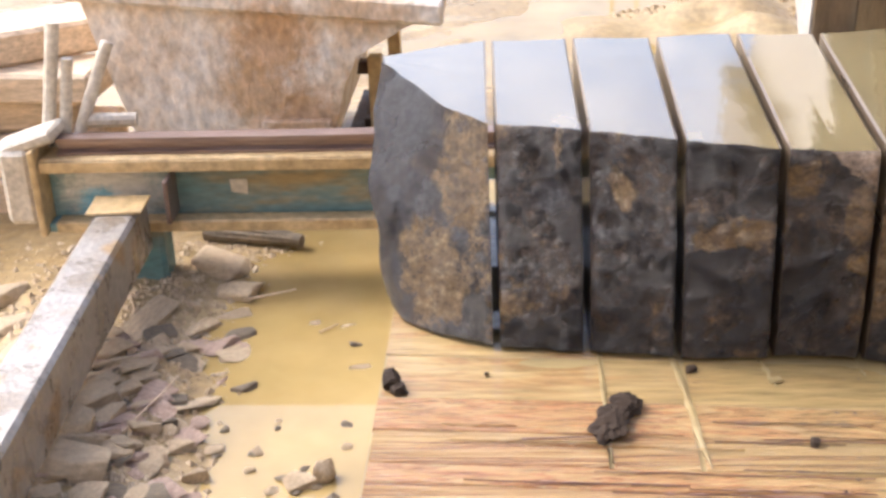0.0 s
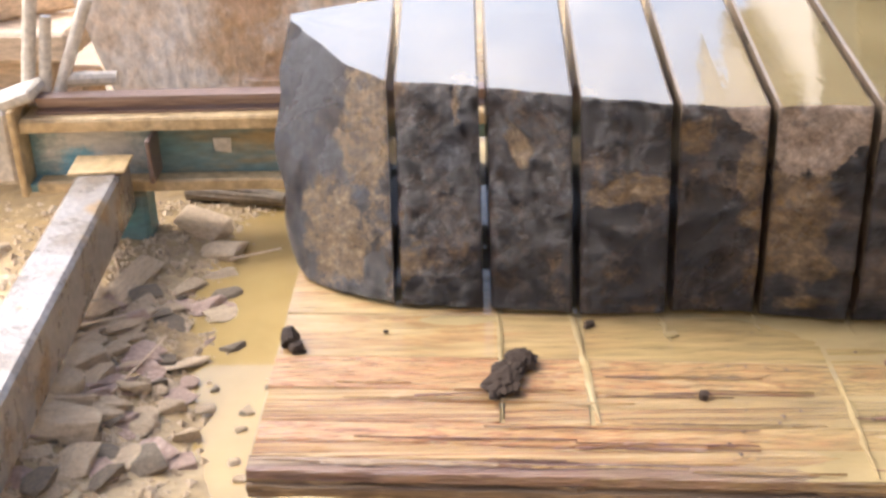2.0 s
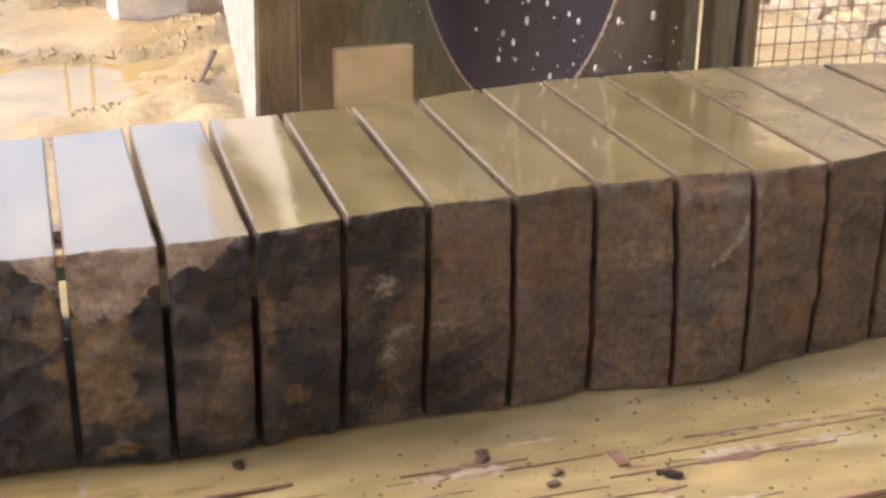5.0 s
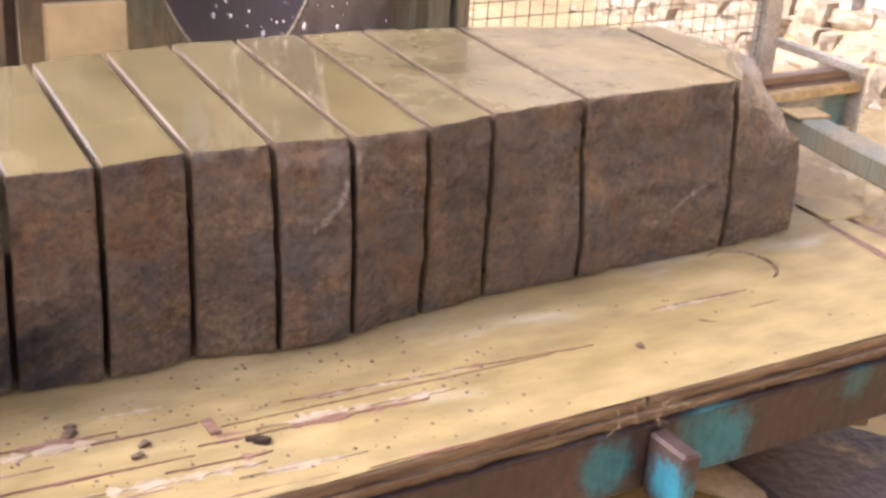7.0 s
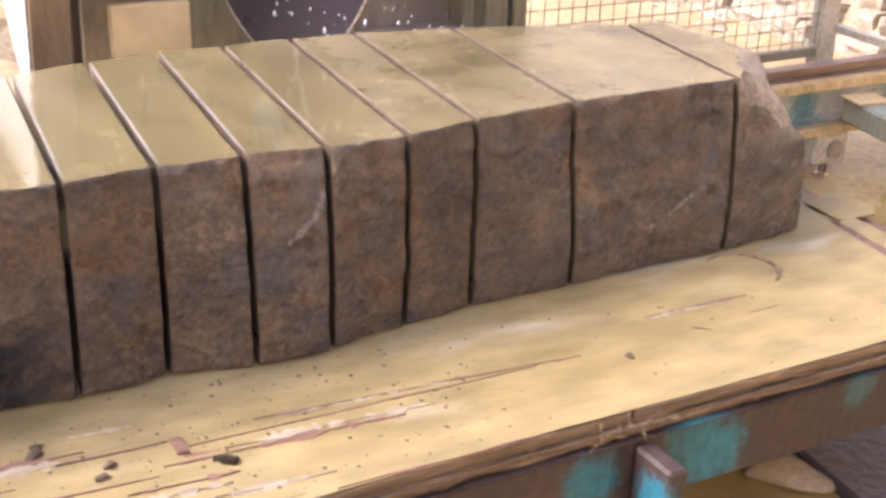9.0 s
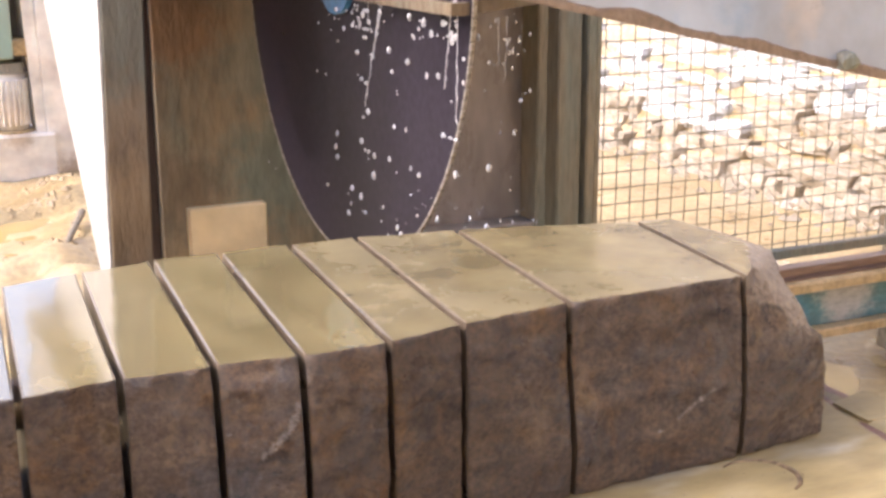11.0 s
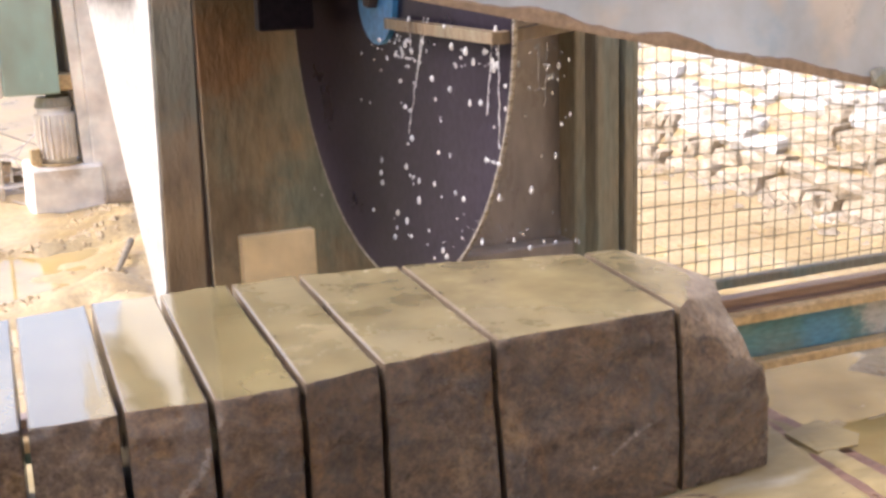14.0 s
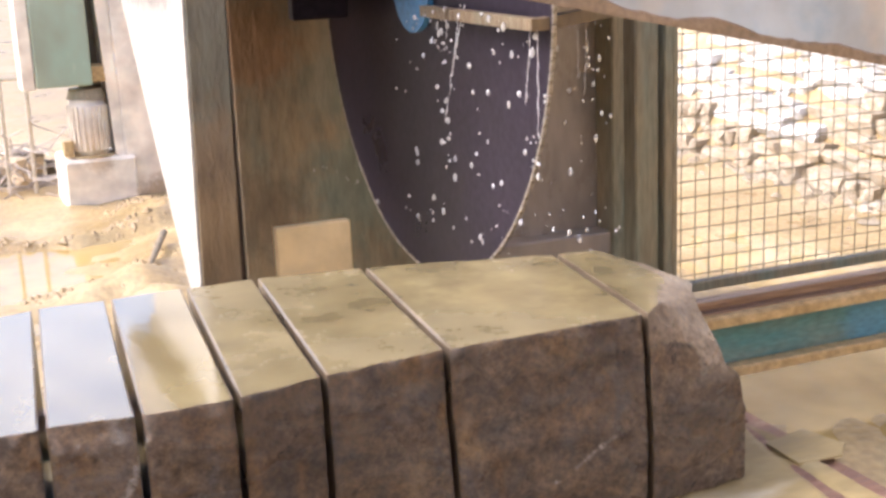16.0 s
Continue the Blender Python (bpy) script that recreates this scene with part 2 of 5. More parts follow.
M_wood_cream = mat("cream_torn_ply", [(0.28, (0.099, 0.05, 0.04)), (0.38, (0.264, 0.124, 0.044)), (0.43, (0.407, 0.257, 0.097)), (0.47, (0.242, 0.109, 0.044)), (0.5, (0.44, 0.287, 0.114)), (0.57, (0.484, 0.337, 0.15)), (0.61, (0.297, 0.139, 0.053)), (0.66, (0.462, 0.307, 0.123))], 1.6, (0.08, 0.25), 1.0, 16, stretch=(0.3, 16, 8), per_object=7, detail=9, distort=0.6, coat=0.95, spots=(((0.285, 0.21, 0.088), (0.28, -0.10, 0.42), 1.0, 0.85),))
M_wood_purple = mat("purple_brown_ply", [(0.30, (0.06, 0.034, 0.034)), (0.43, (0.15, 0.085, 0.068)), (0.50, (0.25, 0.155, 0.10)), (0.54, (0.14, 0.075, 0.055)), (0.62, (0.34, 0.24, 0.13)), (0.72, (0.13, 0.06, 0.045))], 1.8, (0.08, 0.25), 1.0, 16, stretch=(0.3, 14, 8), per_object=7, detail=9, distort=0.8, coat=0.8, spots=(((0.285, 0.21, 0.088), (0.28, -0.10, 0.42), 1.0, 0.85),))
M_sludge = mat("yellow_stone_sludge", [(0.3, (0.235, 0.172, 0.070)), (0.55, (0.285, 0.215, 0.098)), (0.75, (0.335, 0.27, 0.15))], 3.0, (0.42, 0.68), 0.25, 34, stretch=(0.7, 1.6, 2), fine=11, spec=0.4, second=((0.35, 0.30, 0.21), 0.60, 3.4, 0.10), detail=9)
M_bit = mat("brown_stone_bit", [(0.3, (0.055, 0.036, 0.022)), (0.7, (0.15, 0.10, 0.06))], 30, (0.5, 0.8), 0.6, 80)
M_pale = mat("pale_torn_ply", [(0.3, (0.24, 0.17, 0.11)), (0.5, (0.38, 0.30, 0.20)), (0.7, (0.48, 0.41, 0.32))], 9, (0.45, 0.7), 0.9, 40, stretch=(0.5, 6, 6), detail=9)
M_gouge = mat("gouged_wood", [(0.3, (0.12, 0.055, 0.045)), (0.55, (0.22, 0.12, 0.08)), (0.75, (0.42, 0.32, 0.22))], 14, (0.4, 0.7), 0.6, 40, stretch=(0.4, 6, 6))
M_wood_end = mat("splintered_board_edge", [(0.3, (0.085, 0.052, 0.030)), (0.5, (0.17, 0.11, 0.06)), (0.7, (0.36, 0.26, 0.15))], 12, (0.5, 0.8), 0.9, 50, stretch=(0.3, 6, 6), detail=9)
M_purple = mat("wet_purplish_stone", [(0.3, (0.045, 0.032, 0.036)), (0.7, (0.12, 0.088, 0.09))], 6, (0.3, 0.6), 0.6, 40, second=((0.30, 0.22, 0.12), 0.62, 5, 0.1))
M_teal = mat("teal_paint_muddy", [(0.32, (0.34, 0.25, 0.12)), (0.45, (0.17, 0.24, 0.23)), (0.7, (0.075, 0.235, 0.27))], 3.0, (0.35, 0.6), 0.25, 40, stretch=(0.6, 1, 1.8), spots=(((0.58, 0.54, 0.47), (-1.66, 1.3, 0.30), 0.17, 0.9), ((0.05, 0.33, 0.48), (-1.70, 1.3, 0.21), 0.07, 0.8), ((0.10, 0.27, 0.42), (2.35, 1.3, 0.26), 0.12, 0.8), ((0.52, 0.50, 0.47), (2.62, 1.3, 0.29), 0.14, 0.85), ((0.52, 0.50, 0.47), (3.0, 1.3, 0.28), 0.2, 0.85)))
M_rust = mat("rusty_teal_steel", [(0.3, (0.022, 0.015, 0.015)), (0.6, (0.052, 0.030, 0.024)), (0.75, (0.085, 0.045, 0.032))], 6, (0.4, 0.75), 0.5, 45, stretch=(1, 1, 0.6), detail=9, spots=(((0.02, 0.15, 0.19), (1.36, -0.40, 0.29), 0.085, 0.85), ((0.02, 0.12, 0.14), (1.30, -0.40, 0.34), 0.07, 0.75), ((0.02, 0.14, 0.17), (1.08, -0.40, 0.30), 0.07, 0.8), ((0.03, 0.11, 0.12), (1.72, -0.40, 0.34), 0.05, 0.6), ((0.03, 0.11, 0.12), (1.95, -0.40, 0.33), 0.07, 0.65), ((0.02, 0.17, 0.24), (1.17, -0.47, 0.28), 0.06, 0.9)))
M_mudsteel = mat("mud_caked_steel", [(0.3, (0.42, 0.29, 0.13)), (0.7, (0.55, 0.42, 0.23))], 5, (0.3, 0.6), 0.4, 40)
M_greysteel = mat("wet_grey_steel", [(0.3, (0.24, 0.19, 0.13)), (0.6, (0.36, 0.34, 0.31))], 8, (0.16, 0.45), 0.25, 60, metal=0.35, second=((0.30, 0.21, 0.11), 0.58, 7))
M_rail = mat("rail_steel", [(0.3, (0.20, 0.13, 0.10)), (0.7, (0.34, 0.26, 0.22))], 8, (0.25, 0.5), 0.2, 60, metal=0.5, stretch=(0.2, 3, 3))
M_hopper = mat("rusty_pale_hopper", [(0.3, (0.50, 0.34, 0.20)), (0.44, (0.70, 0.58, 0.45)), (0.58, (0.80, 0.73, 0.65)), (0.75, (0.86, 0.82, 0.77))], 9, (0.5, 0.85), 1.0, 48, stretch=(1, 1, 0.7), detail=9, spots=(((0.50, 0.29, 0.13), (-1.30, 1.8, 0.52), 0.15, 0.75), ((0.52, 0.32, 0.15), (-1.36, 1.8, 0.36), 0.12, 0.7), ((0.47, 0.27, 0.12), (-1.22, 1.8, 0.27), 0.13, 0.75), ((0.55, 0.36, 0.19), (-1.05, 1.8, 0.60), 0.12, 0.6)))
M_galv = mat("pale_pipe", [(0.3, (0.42, 0.36, 0.27)), (0.7, (0.62, 0.57, 0.48))], 12, (0.35, 0.6), 0.2, 60)
M_timber = mat("pale_timber", [(0.3, (0.50, 0.37, 0.23)), (0.7, (0.70, 0.56, 0.40))], 5, (0.5, 0.8), 0.5, 40, stretch=(0.6, 2, 2), per_object=6, detail=9)
M_offcut = mat("peach_offcut", [(0.3, (0.74, 0.55, 0.27)), (0.7, (0.83, 0.65, 0.37))], 5, (0.5, 0.8), 0.2, 40, fine=6, detail=9)
M_post = mat("brown_muddy_steel", [(0.3, (0.115, 0.085, 0.056)), (0.5, (0.20, 0.145, 0.09)), (0.62, (0.17, 0.145, 0.10)), (0.75, (0.10, 0.125, 0.11))], 3.0, (0.25, 0.5), 0.9, 26, stretch=(1.6, 1.6, 0.5), fine=12, spots=(((0.085, 0.125, 0.115), (0.26, 1.55, 1.28), 0.22, 0.45), ((0.27, 0.19, 0.105), (0.22, 1.55, 0.75), 0.18, 0.7)))
# paler than M_post: sunlight on the left side is put into this colour
M_postlight = mat("sunlit_post_side", [(0.3, (0.35, 0.325, 0.285)), (0.7, (0.44, 0.42, 0.39))], 4, (0.5, 0.8), 0.15, 30)
M_panel = mat("green_brown_panel", [(0.3, (0.27, 0.19, 0.11)), (0.5, (0.265, 0.215, 0.145)), (0.68, (0.20, 0.21, 0.165))], 3.4, (0.28, 0.5), 0.7, 30, stretch=(1.5, 1.5, 0.5), fine=18, detail=10, spots=(((0.31, 0.175, 0.085), (0.66, 2.72, 1.18), 0.22, 0.8), ((0.15, 0.195, 0.17), (1.08, 2.72, 0.62), 0.28, 0.7), ((0.17, 0.20, 0.175), (0.95, 2.72, 1.0), 0.16, 0.5), ((0.14, 0.10, 0.065), (0.66, 2.72, 0.55), 0.2, 0.6)))
M_panel2 = mat("grey_brown_panel", [(0.3, (0.36, 0.31, 0.27)), (0.7, (0.50, 0.44, 0.39))], 1.8, (0.22, 0.42), 0.2, 30, stretch=(1.3, 1.3, 0.5), fine=7)
M_green = mat("green_paint", [(0.3, (0.317, 0.246, 0.156)), (0.5, (0.27, 0.246, 0.176)), (0.7, (0.196, 0.253, 0.215))], 3, (0.35, 0.6), 0.3, 40, stretch=(2, 2, 0.3), detail=9)
M_blade = mat("wet_blade_steel", [(0.3, (0.014, 0.011, 0.018)), (0.7, (0.036, 0.029, 0.042))], 2, (0.25, 0.42), 0.03, 40, metal=0.0, spec=0.1)
M_column = mat("pale_muddy_paint", [(0.3, (0.789, 0.69, 0.582)), (0.7, (0.88, 0.862, 0.773))], 4, (0.4, 0.7), 0.2, 20, fine=7, detail=9, spots=(((0.40, 0.28, 0.15), (0.85, 6.0, 0.0), 0.16, 0.8), ((0.42, 0.31, 0.18), (0.5, 5.95, 0.29), 0.10, 0.6)))
M_housing = mat("pale_green_housing", [(0.3, (0.40, 0.45, 0.35)), (0.6, (0.29, 0.41, 0.34)), (0.75, (0.55, 0.50, 0.38))], 3, (0.35, 0.6), 0.1, 20, fine=6, stretch=(1, 1, 0.6))
M_blue = mat("blue_paint", [(0.3, (0.05, 0.20, 0.42)), (0.7, (0.09, 0.28, 0.52))], 6, (0.3, 0.5), 0.1, 40)
M_hood = mat("faded_blue_hood", [(0.3, (0.36, 0.37, 0.38)), (0.55, (0.38, 0.44, 0.50)), (0.75, (0.19, 0.32, 0.47))], 2.2, (0.25, 0.5), 0.15, 30, second=((0.47, 0.45, 0.42), 0.58, 3), fine=5)
M_hoodmud = mat("hood_mud", [(0.3, (0.20, 0.14, 0.09)), (0.7, (0.30, 0.22, 0.15))], 10, (0.4, 0.7), 0.6, 50)
M_wire = mat("mesh_wire", [(0.3, (0.20, 0.18, 0.12)), (0.7, (0.30, 0.27, 0.20))], 10, (0.4, 0.6), 0, 40)
M_wall = mat("pale_stone_block", [(0.28, (0.32, 0.265, 0.19)), (0.42, (0.40, 0.36, 0.30)), (0.52, (0.46, 0.44, 0.41)), (0.66, (0.52, 0.515, 0.51))], 3, (0.6, 0.9), 0.4, 30, per_object=12)
M_wall_low = mat("brown_stone_rubble", [(0.3, (0.26, 0.195, 0.12)), (0.5, (0.34, 0.275, 0.19)), (0.7, (0.44, 0.39, 0.32))], 4, (0.6, 0.9), 0.5, 30, per_object=12)
M_conc = mat("muddy_concrete", [(0.3, (0.56, 0.48, 0.36)), (0.7, (0.70, 0.65, 0.57))], 5, (0.6, 0.85), 0.3, 30, fine=3)
M_shed = mat("shed_sheet", [(0.3, (0.16, 0.14, 0.11)), (0.7, (0.24, 0.21, 0.17))], 2, (0.5, 0.8), 0.1, 10)
M_drop = bpy.data.materials.new("water_drop")
M_drop.use_nodes = True
_b = M_drop.node_tree.nodes["Principled BSDF"]
_b.inputs["Base Color"].default_value = (0.95, 0.95, 0.97, 1)
_b.inputs["Roughness"].default_value, _b.inputs["IOR"].default_value, _b.inputs["Transmission Weight"].default_value = 0.08, 1.33, 0.5


# ---- mesh helpers ----
def part(name, bm, material, parent=None, label="", smooth=False):
    me = bpy.data.meshes.new(name)
    bmesh.ops.recalc_face_normals(bm, faces=bm.faces)
    bm.to_mesh(me)
    bm.free()
    for m in (material if isinstance(material, (list, tuple)) else [material]):
        me.materials.append(m)
    if smooth:
        for p in me.polygons:
            p.use_smooth = True
    ob = new(name, me)
    if parent:
        ob.parent = parent
    if label:
        ob["label"] = label
    return ob


def thing(name, label, category, group="", kind="", at=(0, 0, 0)):
    ob = new(name)
    ob.empty_display_size = 0.05
    ob.location = at
    return tagged(ob, label, category, group, kind)


def box(x0, x1, y0, y1, z0, z1, bevel=0.004, bm=None, m=None):
    own = bm is None
    bm = bm or bmesh.new()
    r = bmesh.ops.create_cube(bm, size=1, matrix=Matrix.Translation(((x0 + x1) / 2, (y0 + y1) / 2, (z0 + z1) / 2)) @ Matrix.Diagonal((x1 - x0, y1 - y0, z1 - z0, 1)))
    vs = r["verts"]
    if bevel:
        es = list({e for v in vs for e in v.link_edges})
        rb = bmesh.ops.bevel(bm, geom=es, offset=bevel, segments=1, affect="EDGES")
        vs = list({v for f in rb["faces"] for v in f.verts} | {v for v in vs if v.is_valid})
    if m is not None:
        bmesh.ops.transform(bm, matrix=m, verts=vs)
    return bm


def prism(points, axis, a, b, bevel=0.0):
    """A closed outline of (u, v) points swept along axis from a to b."""
    bm = bmesh.new()
    def place(u, v, w):
        return {"x": (w, u, v), "y": (u, w, v), "z": (u, v, w)}[axis]
    va = [bm.verts.new(place(u, v, a)) for u, v in points]
    vb = [bm.verts.new(place(u, v, b)) for u, v in points]
    n = len(points)
    bm.faces.new(va), bm.faces.new(vb[::-1])
    for i in range(n):
        bm.faces.new((va[i], vb[i], vb[(i + 1) % n], va[(i + 1) % n]))
    if bevel:
        bmesh.ops.bevel(bm, geom=list(bm.edges), offset=bevel, segments=1, affect="EDGES")
    return bm


def tube(a, b, r, seg=12, r2=None, bm=None):
    bm = bm or bmesh.new()
    a, b = Vector(a), Vector(b)
    m = Matrix.Translation((a + b) / 2) @ (b - a).to_track_quat("Z", "Y").to_matrix().to_4x4()
    bmesh.ops.create_cone(bm, cap_ends=True, segments=seg, radius1=r, radius2=r if r2 is None else r2, depth=(b - a).length, matrix=m)
    return bm


def rough(bm, amount, scale, seed=0.0):
    for v in bm.verts:
        v.co += noise.noise_vector(v.co * scale + Vector((seed, seed * 1.7, 0))) * amount
    return bm


def shard_bm(seed, n=16):
    """An angular shard: the hull of a few points near the faces of a unit box, its faces kept flat."""
    rnd = random.Random(seed * 7 + 1)
    bm = bmesh.new()
    for k in range(n):
        c = [rnd.uniform(-0.5, 0.5) for _ in range(3)]
        a = rnd.randrange(3)
        c[a] = math.copysign(rnd.uniform(0.42, 0.5), c[a])
        b = (a + 1) % 3
        c[b] *= 1.0 if rnd.random() < 0.5 else 0.8
        bm.verts.new(c)
    r = bmesh.ops.convex_hull(bm, input=bm.verts[:])
    bmesh.ops.delete(bm, geom=[v for v in r["geom_interior"] if isinstance(v, bmesh.types.BMVert)], context="VERTS")
    bmesh.ops.bevel(bm, geom=bm.edges[:], offset=0.018, segments=1, affect="EDGES")
    return bm


def stone_bm(sx, sy, sz, seed, cuts=2, jag=0.16):
    """An angular broken stone."""
    bm = bmesh.new()
    bmesh.ops.create_cube(bm, size=1)
    bmesh.ops.subdivide_edges(bm, edges=bm.edges[:], cuts=cuts, use_grid_fill=True)
    rnd = random.Random(seed)
    for _ in range(4):
        n = Vector((rnd.uniform(-1, 1), rnd.uniform(-1, 1), rnd.uniform(-0.5, 1))).normalized()
        d = rnd.uniform(0.36, 0.56)
        for v in bm.verts:
            k = v.co.dot(n) - d
            if k > 0:
                v.co -= n * k
    for v in bm.verts:
        v.co += noise.noise_vector(v.co * 2.3 + Vector((seed * 3.1, seed, 0))) * jag + noise.noise_vector(v.co * 7 + Vector((seed, 0, 3))) * jag * 0.35 * (cuts > 3)
        v.co = Vector((v.co.x * sx, v.co.y * sy, v.co.z * sz))
    return bm


def lerp(x, table):
    return float(np.interp(x, [a for a, _ in table], [b for _, b in table]))


def wob(x, y, z=0.0, s=1.0):
    return noise.noise(Vector((x * s, y * s, z * s)))


# ---- ground ----
def ground_h(x, y):
    h = 0.006 + 0.016 * wob(x, y, 0.3, 1.3) + 0.012 * wob(x, y, 4, 5) + 0.006 * wob(x, y, 9, 17)
    # rubble bank beside the tie beam
    h += 0.066 * math.exp(-((x + 1.70) / 0.42) ** 2 - ((y - 0.2) / 1.1) ** 2)
    # puddle hollow between the rail and the table
    h -= 0.05 * math.exp(-((x + 0.85) / 0.42) ** 2 - ((y - 0.55) / 1.0) ** 2)
    # hollow with a pale puddle beyond the tie beam
    h -= 0.07 * math.exp(-((x + 2.02) / 0.16) ** 2 - ((y - 0.88) / 0.22) ** 2)
    # mud bank beyond the rail
    h += 0.10 * math.exp(-((x - 0.35) / 0.35) ** 2 - ((y - 3.6) / 1.0) ** 2) * (0.6 + wob(x, y, 2, 4))
    h += 0.13 * math.exp(-((x - 0.72) / 0.22) ** 2 - ((y - 5.1) / 0.7) ** 2) * (0.7 + 0.8 * wob(x, y, 6, 3.5))
    h += 0.035 * max(0.0, wob(x, y, 15, 2.2)) * (1 if y > 3.0 else 0)
    h -= 0.045 * math.exp(-((x + 0.05) / 0.45) ** 2 - ((y - 4.4) / 0.38) ** 2)
    # wheel-thrown mud ridge across the yard
    if -1.5 < x < 1.0 and 4.4 < y < 5.8:
        ry = lerp(x, [(-1.5, 5.3), (-0.18, 5.03), (0.0, 4.98), (0.18, 4.91), (0.5, 5.07), (1.0, 5.6)])
        h += 0.055 * math.exp(-((y - ry) / 0.09) ** 2) * (0.55 + 1.1 * wob(x, y, 21, 7))
        h -= 0.030 * math.exp(-((y - ry + 0.25) / 0.16) ** 2)
    return h


def build_ground():
    xs = [-400, -60, -12, -6] + list(np.arange(-4, 6.01, 0.05)) + [8, 14, 60, 400]
    ys = [-400, -60, -12, -4] + list(np.arange(-1.6, 6.51, 0.05)) + [8, 10, 14, 60, 400]
    bm = bmesh.new()
    grid = [[bm.verts.new((x, y, ground_h(x, y) if -4 <= x <= 6 and -1.6 <= y <= 6.5 else 0.0)) for x in xs] for y in ys]
    for j in range(len(ys) - 1):
        for i in range(len(xs) - 1):
            bm.faces.new((grid[j][i], grid[j][i + 1], grid[j + 1][i + 1], grid[j + 1][i]))
    tagged(part("ground", bm, M_ground, smooth=True), "wet yellow mud ground with silt and puddles", "ground", kind="structure")
    bm = bmesh.new()
    vs = [bm.verts.new(p) for p in ((-3.6, -1.4, 0.006), (3.4, -1.4, 0.006), (3.4, 5.2, 0.006), (-3.6, 5.2, 0.006))]
    bm.faces.new(vs)
    tagged(part("water", bm, M_water), "shallow opaque yellow muddy puddle water", "water", kind="structure")


build_ground()

# unseen pale wall added behind the camera to bounce light onto the front faces
tagged(part("bounce_wall", box(-11, 13, -5.2, -4.8, -0.1, 5.0, 0.02), M_conc), "unseen pale wall added to bounce light", "wall", kind="structure")


# ---- far rail beam ----
def i_section(y, z0, z1, w=0.09, t=0.014, web=0.010):
    h = w / 2
    return [(y - h, z0), (y + h, z0), (y + h, z0 + t), (y + web, z0 + t), (y + web, z1 - t), (y + h, z1 - t), (y + h, z1), (y - h, z1), (y - h, z1 - t), (y - web, z1 - t), (y - web, z0 + t), (y - h, z0 + t)]


def rail_beam():
    t = thing("rail_beam", "teal painted steel I-beam with a rusty crane rail on it, caked with mud", "rail beam")
    a, b = -1.83, 3.30
    part("web", prism(i_section(1.305, 0.165, 0.358, 0.12, 0.022, 0.006), "x", a, b), M_teal, t)
    part("flange_mud", rough(box(a, b, 1.246, 1.364, 0.3585, 0.368, 0.004), 0.001, 9), M_mudsteel, t, "yellow mud on the flange")
    part("flange_lip_mud", box(a, b, 1.240, 1.2445, 0.332, 0.362, 0.001), M_mudsteel, t, "yellow mud on the flange edge")
    part("lower_flange_mud", rough(box(a + 0.02, b, 1.241, 1.292, 0.1875, 0.194, 0.003), 0.001, 9), M_mudsteel, t, "yellow mud on the lower flange")
    part("lower_lip_mud", box(a + 0.02, b, 1.240, 1.2445, 0.163, 0.190, 0.001), M_mudsteel, t)
    part("rail", prism([(1.275, 0.368), (1.335, 0.368), (1.335, 0.375), (1.318, 0.381), (1.318, 0.395), (1.330, 0.399), (1.330, 0.412), (1.280, 0.412), (1.280, 0.399), (1.292, 0.395), (1.292, 0.381), (1.275, 0.375)], "x", a + 0.04, b - 0.02), M_rail, t, "rusty crane rail")
    part("end_plate", box(a - 0.020, a - 0.002, 1.22, 1.39, 0.16, 0.40, 0.004), M_mudsteel, t, "muddy end plate")
    part("end_stop", rough(box(a - 0.105, a - 0.022, 1.23, 1.37, 0.19, 0.40, 0.014), 0.004, 6), M_galv, t, "pale end stop")
    part("stop_cap", rough(box(a - 0.13, a + 0.05, 1.24, 1.36, 0.401, 0.435, 0.008, m=Matrix.Translation((a, 1.3, 0.41)) @ Matrix.Rotation(radians(-18), 4, "Y") @ Matrix.Translation((-a, -1.3, -0.41))), 0.004, 9), M_galv, t, "pale chipped cap")
    part("end_plate", box(b + 0.002, b + 0.014, 1.23, 1.38, 0.15, 0.41, 0.003), M_galv, t, "pale end plate")
    for x in (-1.585, 0.9):
        part("leg", box(x - 0.052, x + 0.052, 1.25, 1.35, -0.03, 0.1645, 0.012), M_teal, t)
    part("jack_block", box(2.83, 2.99, 1.25, 1.36, 0.045, 0.1645, 0.01), M_galv, t, "pale levelling block")
    part("jack_screw", tube((2.92, 1.29, 0.05), (2.915, 1.29, -0.03), 0.016, 10), M_rail, t, "rusty levelling screw")
    part("jack_plate", tube((2.92, 1.248, 0.10), (2.92, 1.24, 0.10), 0.035, 12), M_greysteel, t)
    part("lug", box(-1.50, -1.488, 1.20, 1.295, 0.20, 0.32, 0.003), M_rail, t, "rusty welded lug")
    part("spatter", rough(box(-1.345, -1.30, 1.294, 1.2985, 0.245, 0.295, 0.002), 0.012, 30), M_galv, t, "dried white spatter")
    return t


rail_beam()


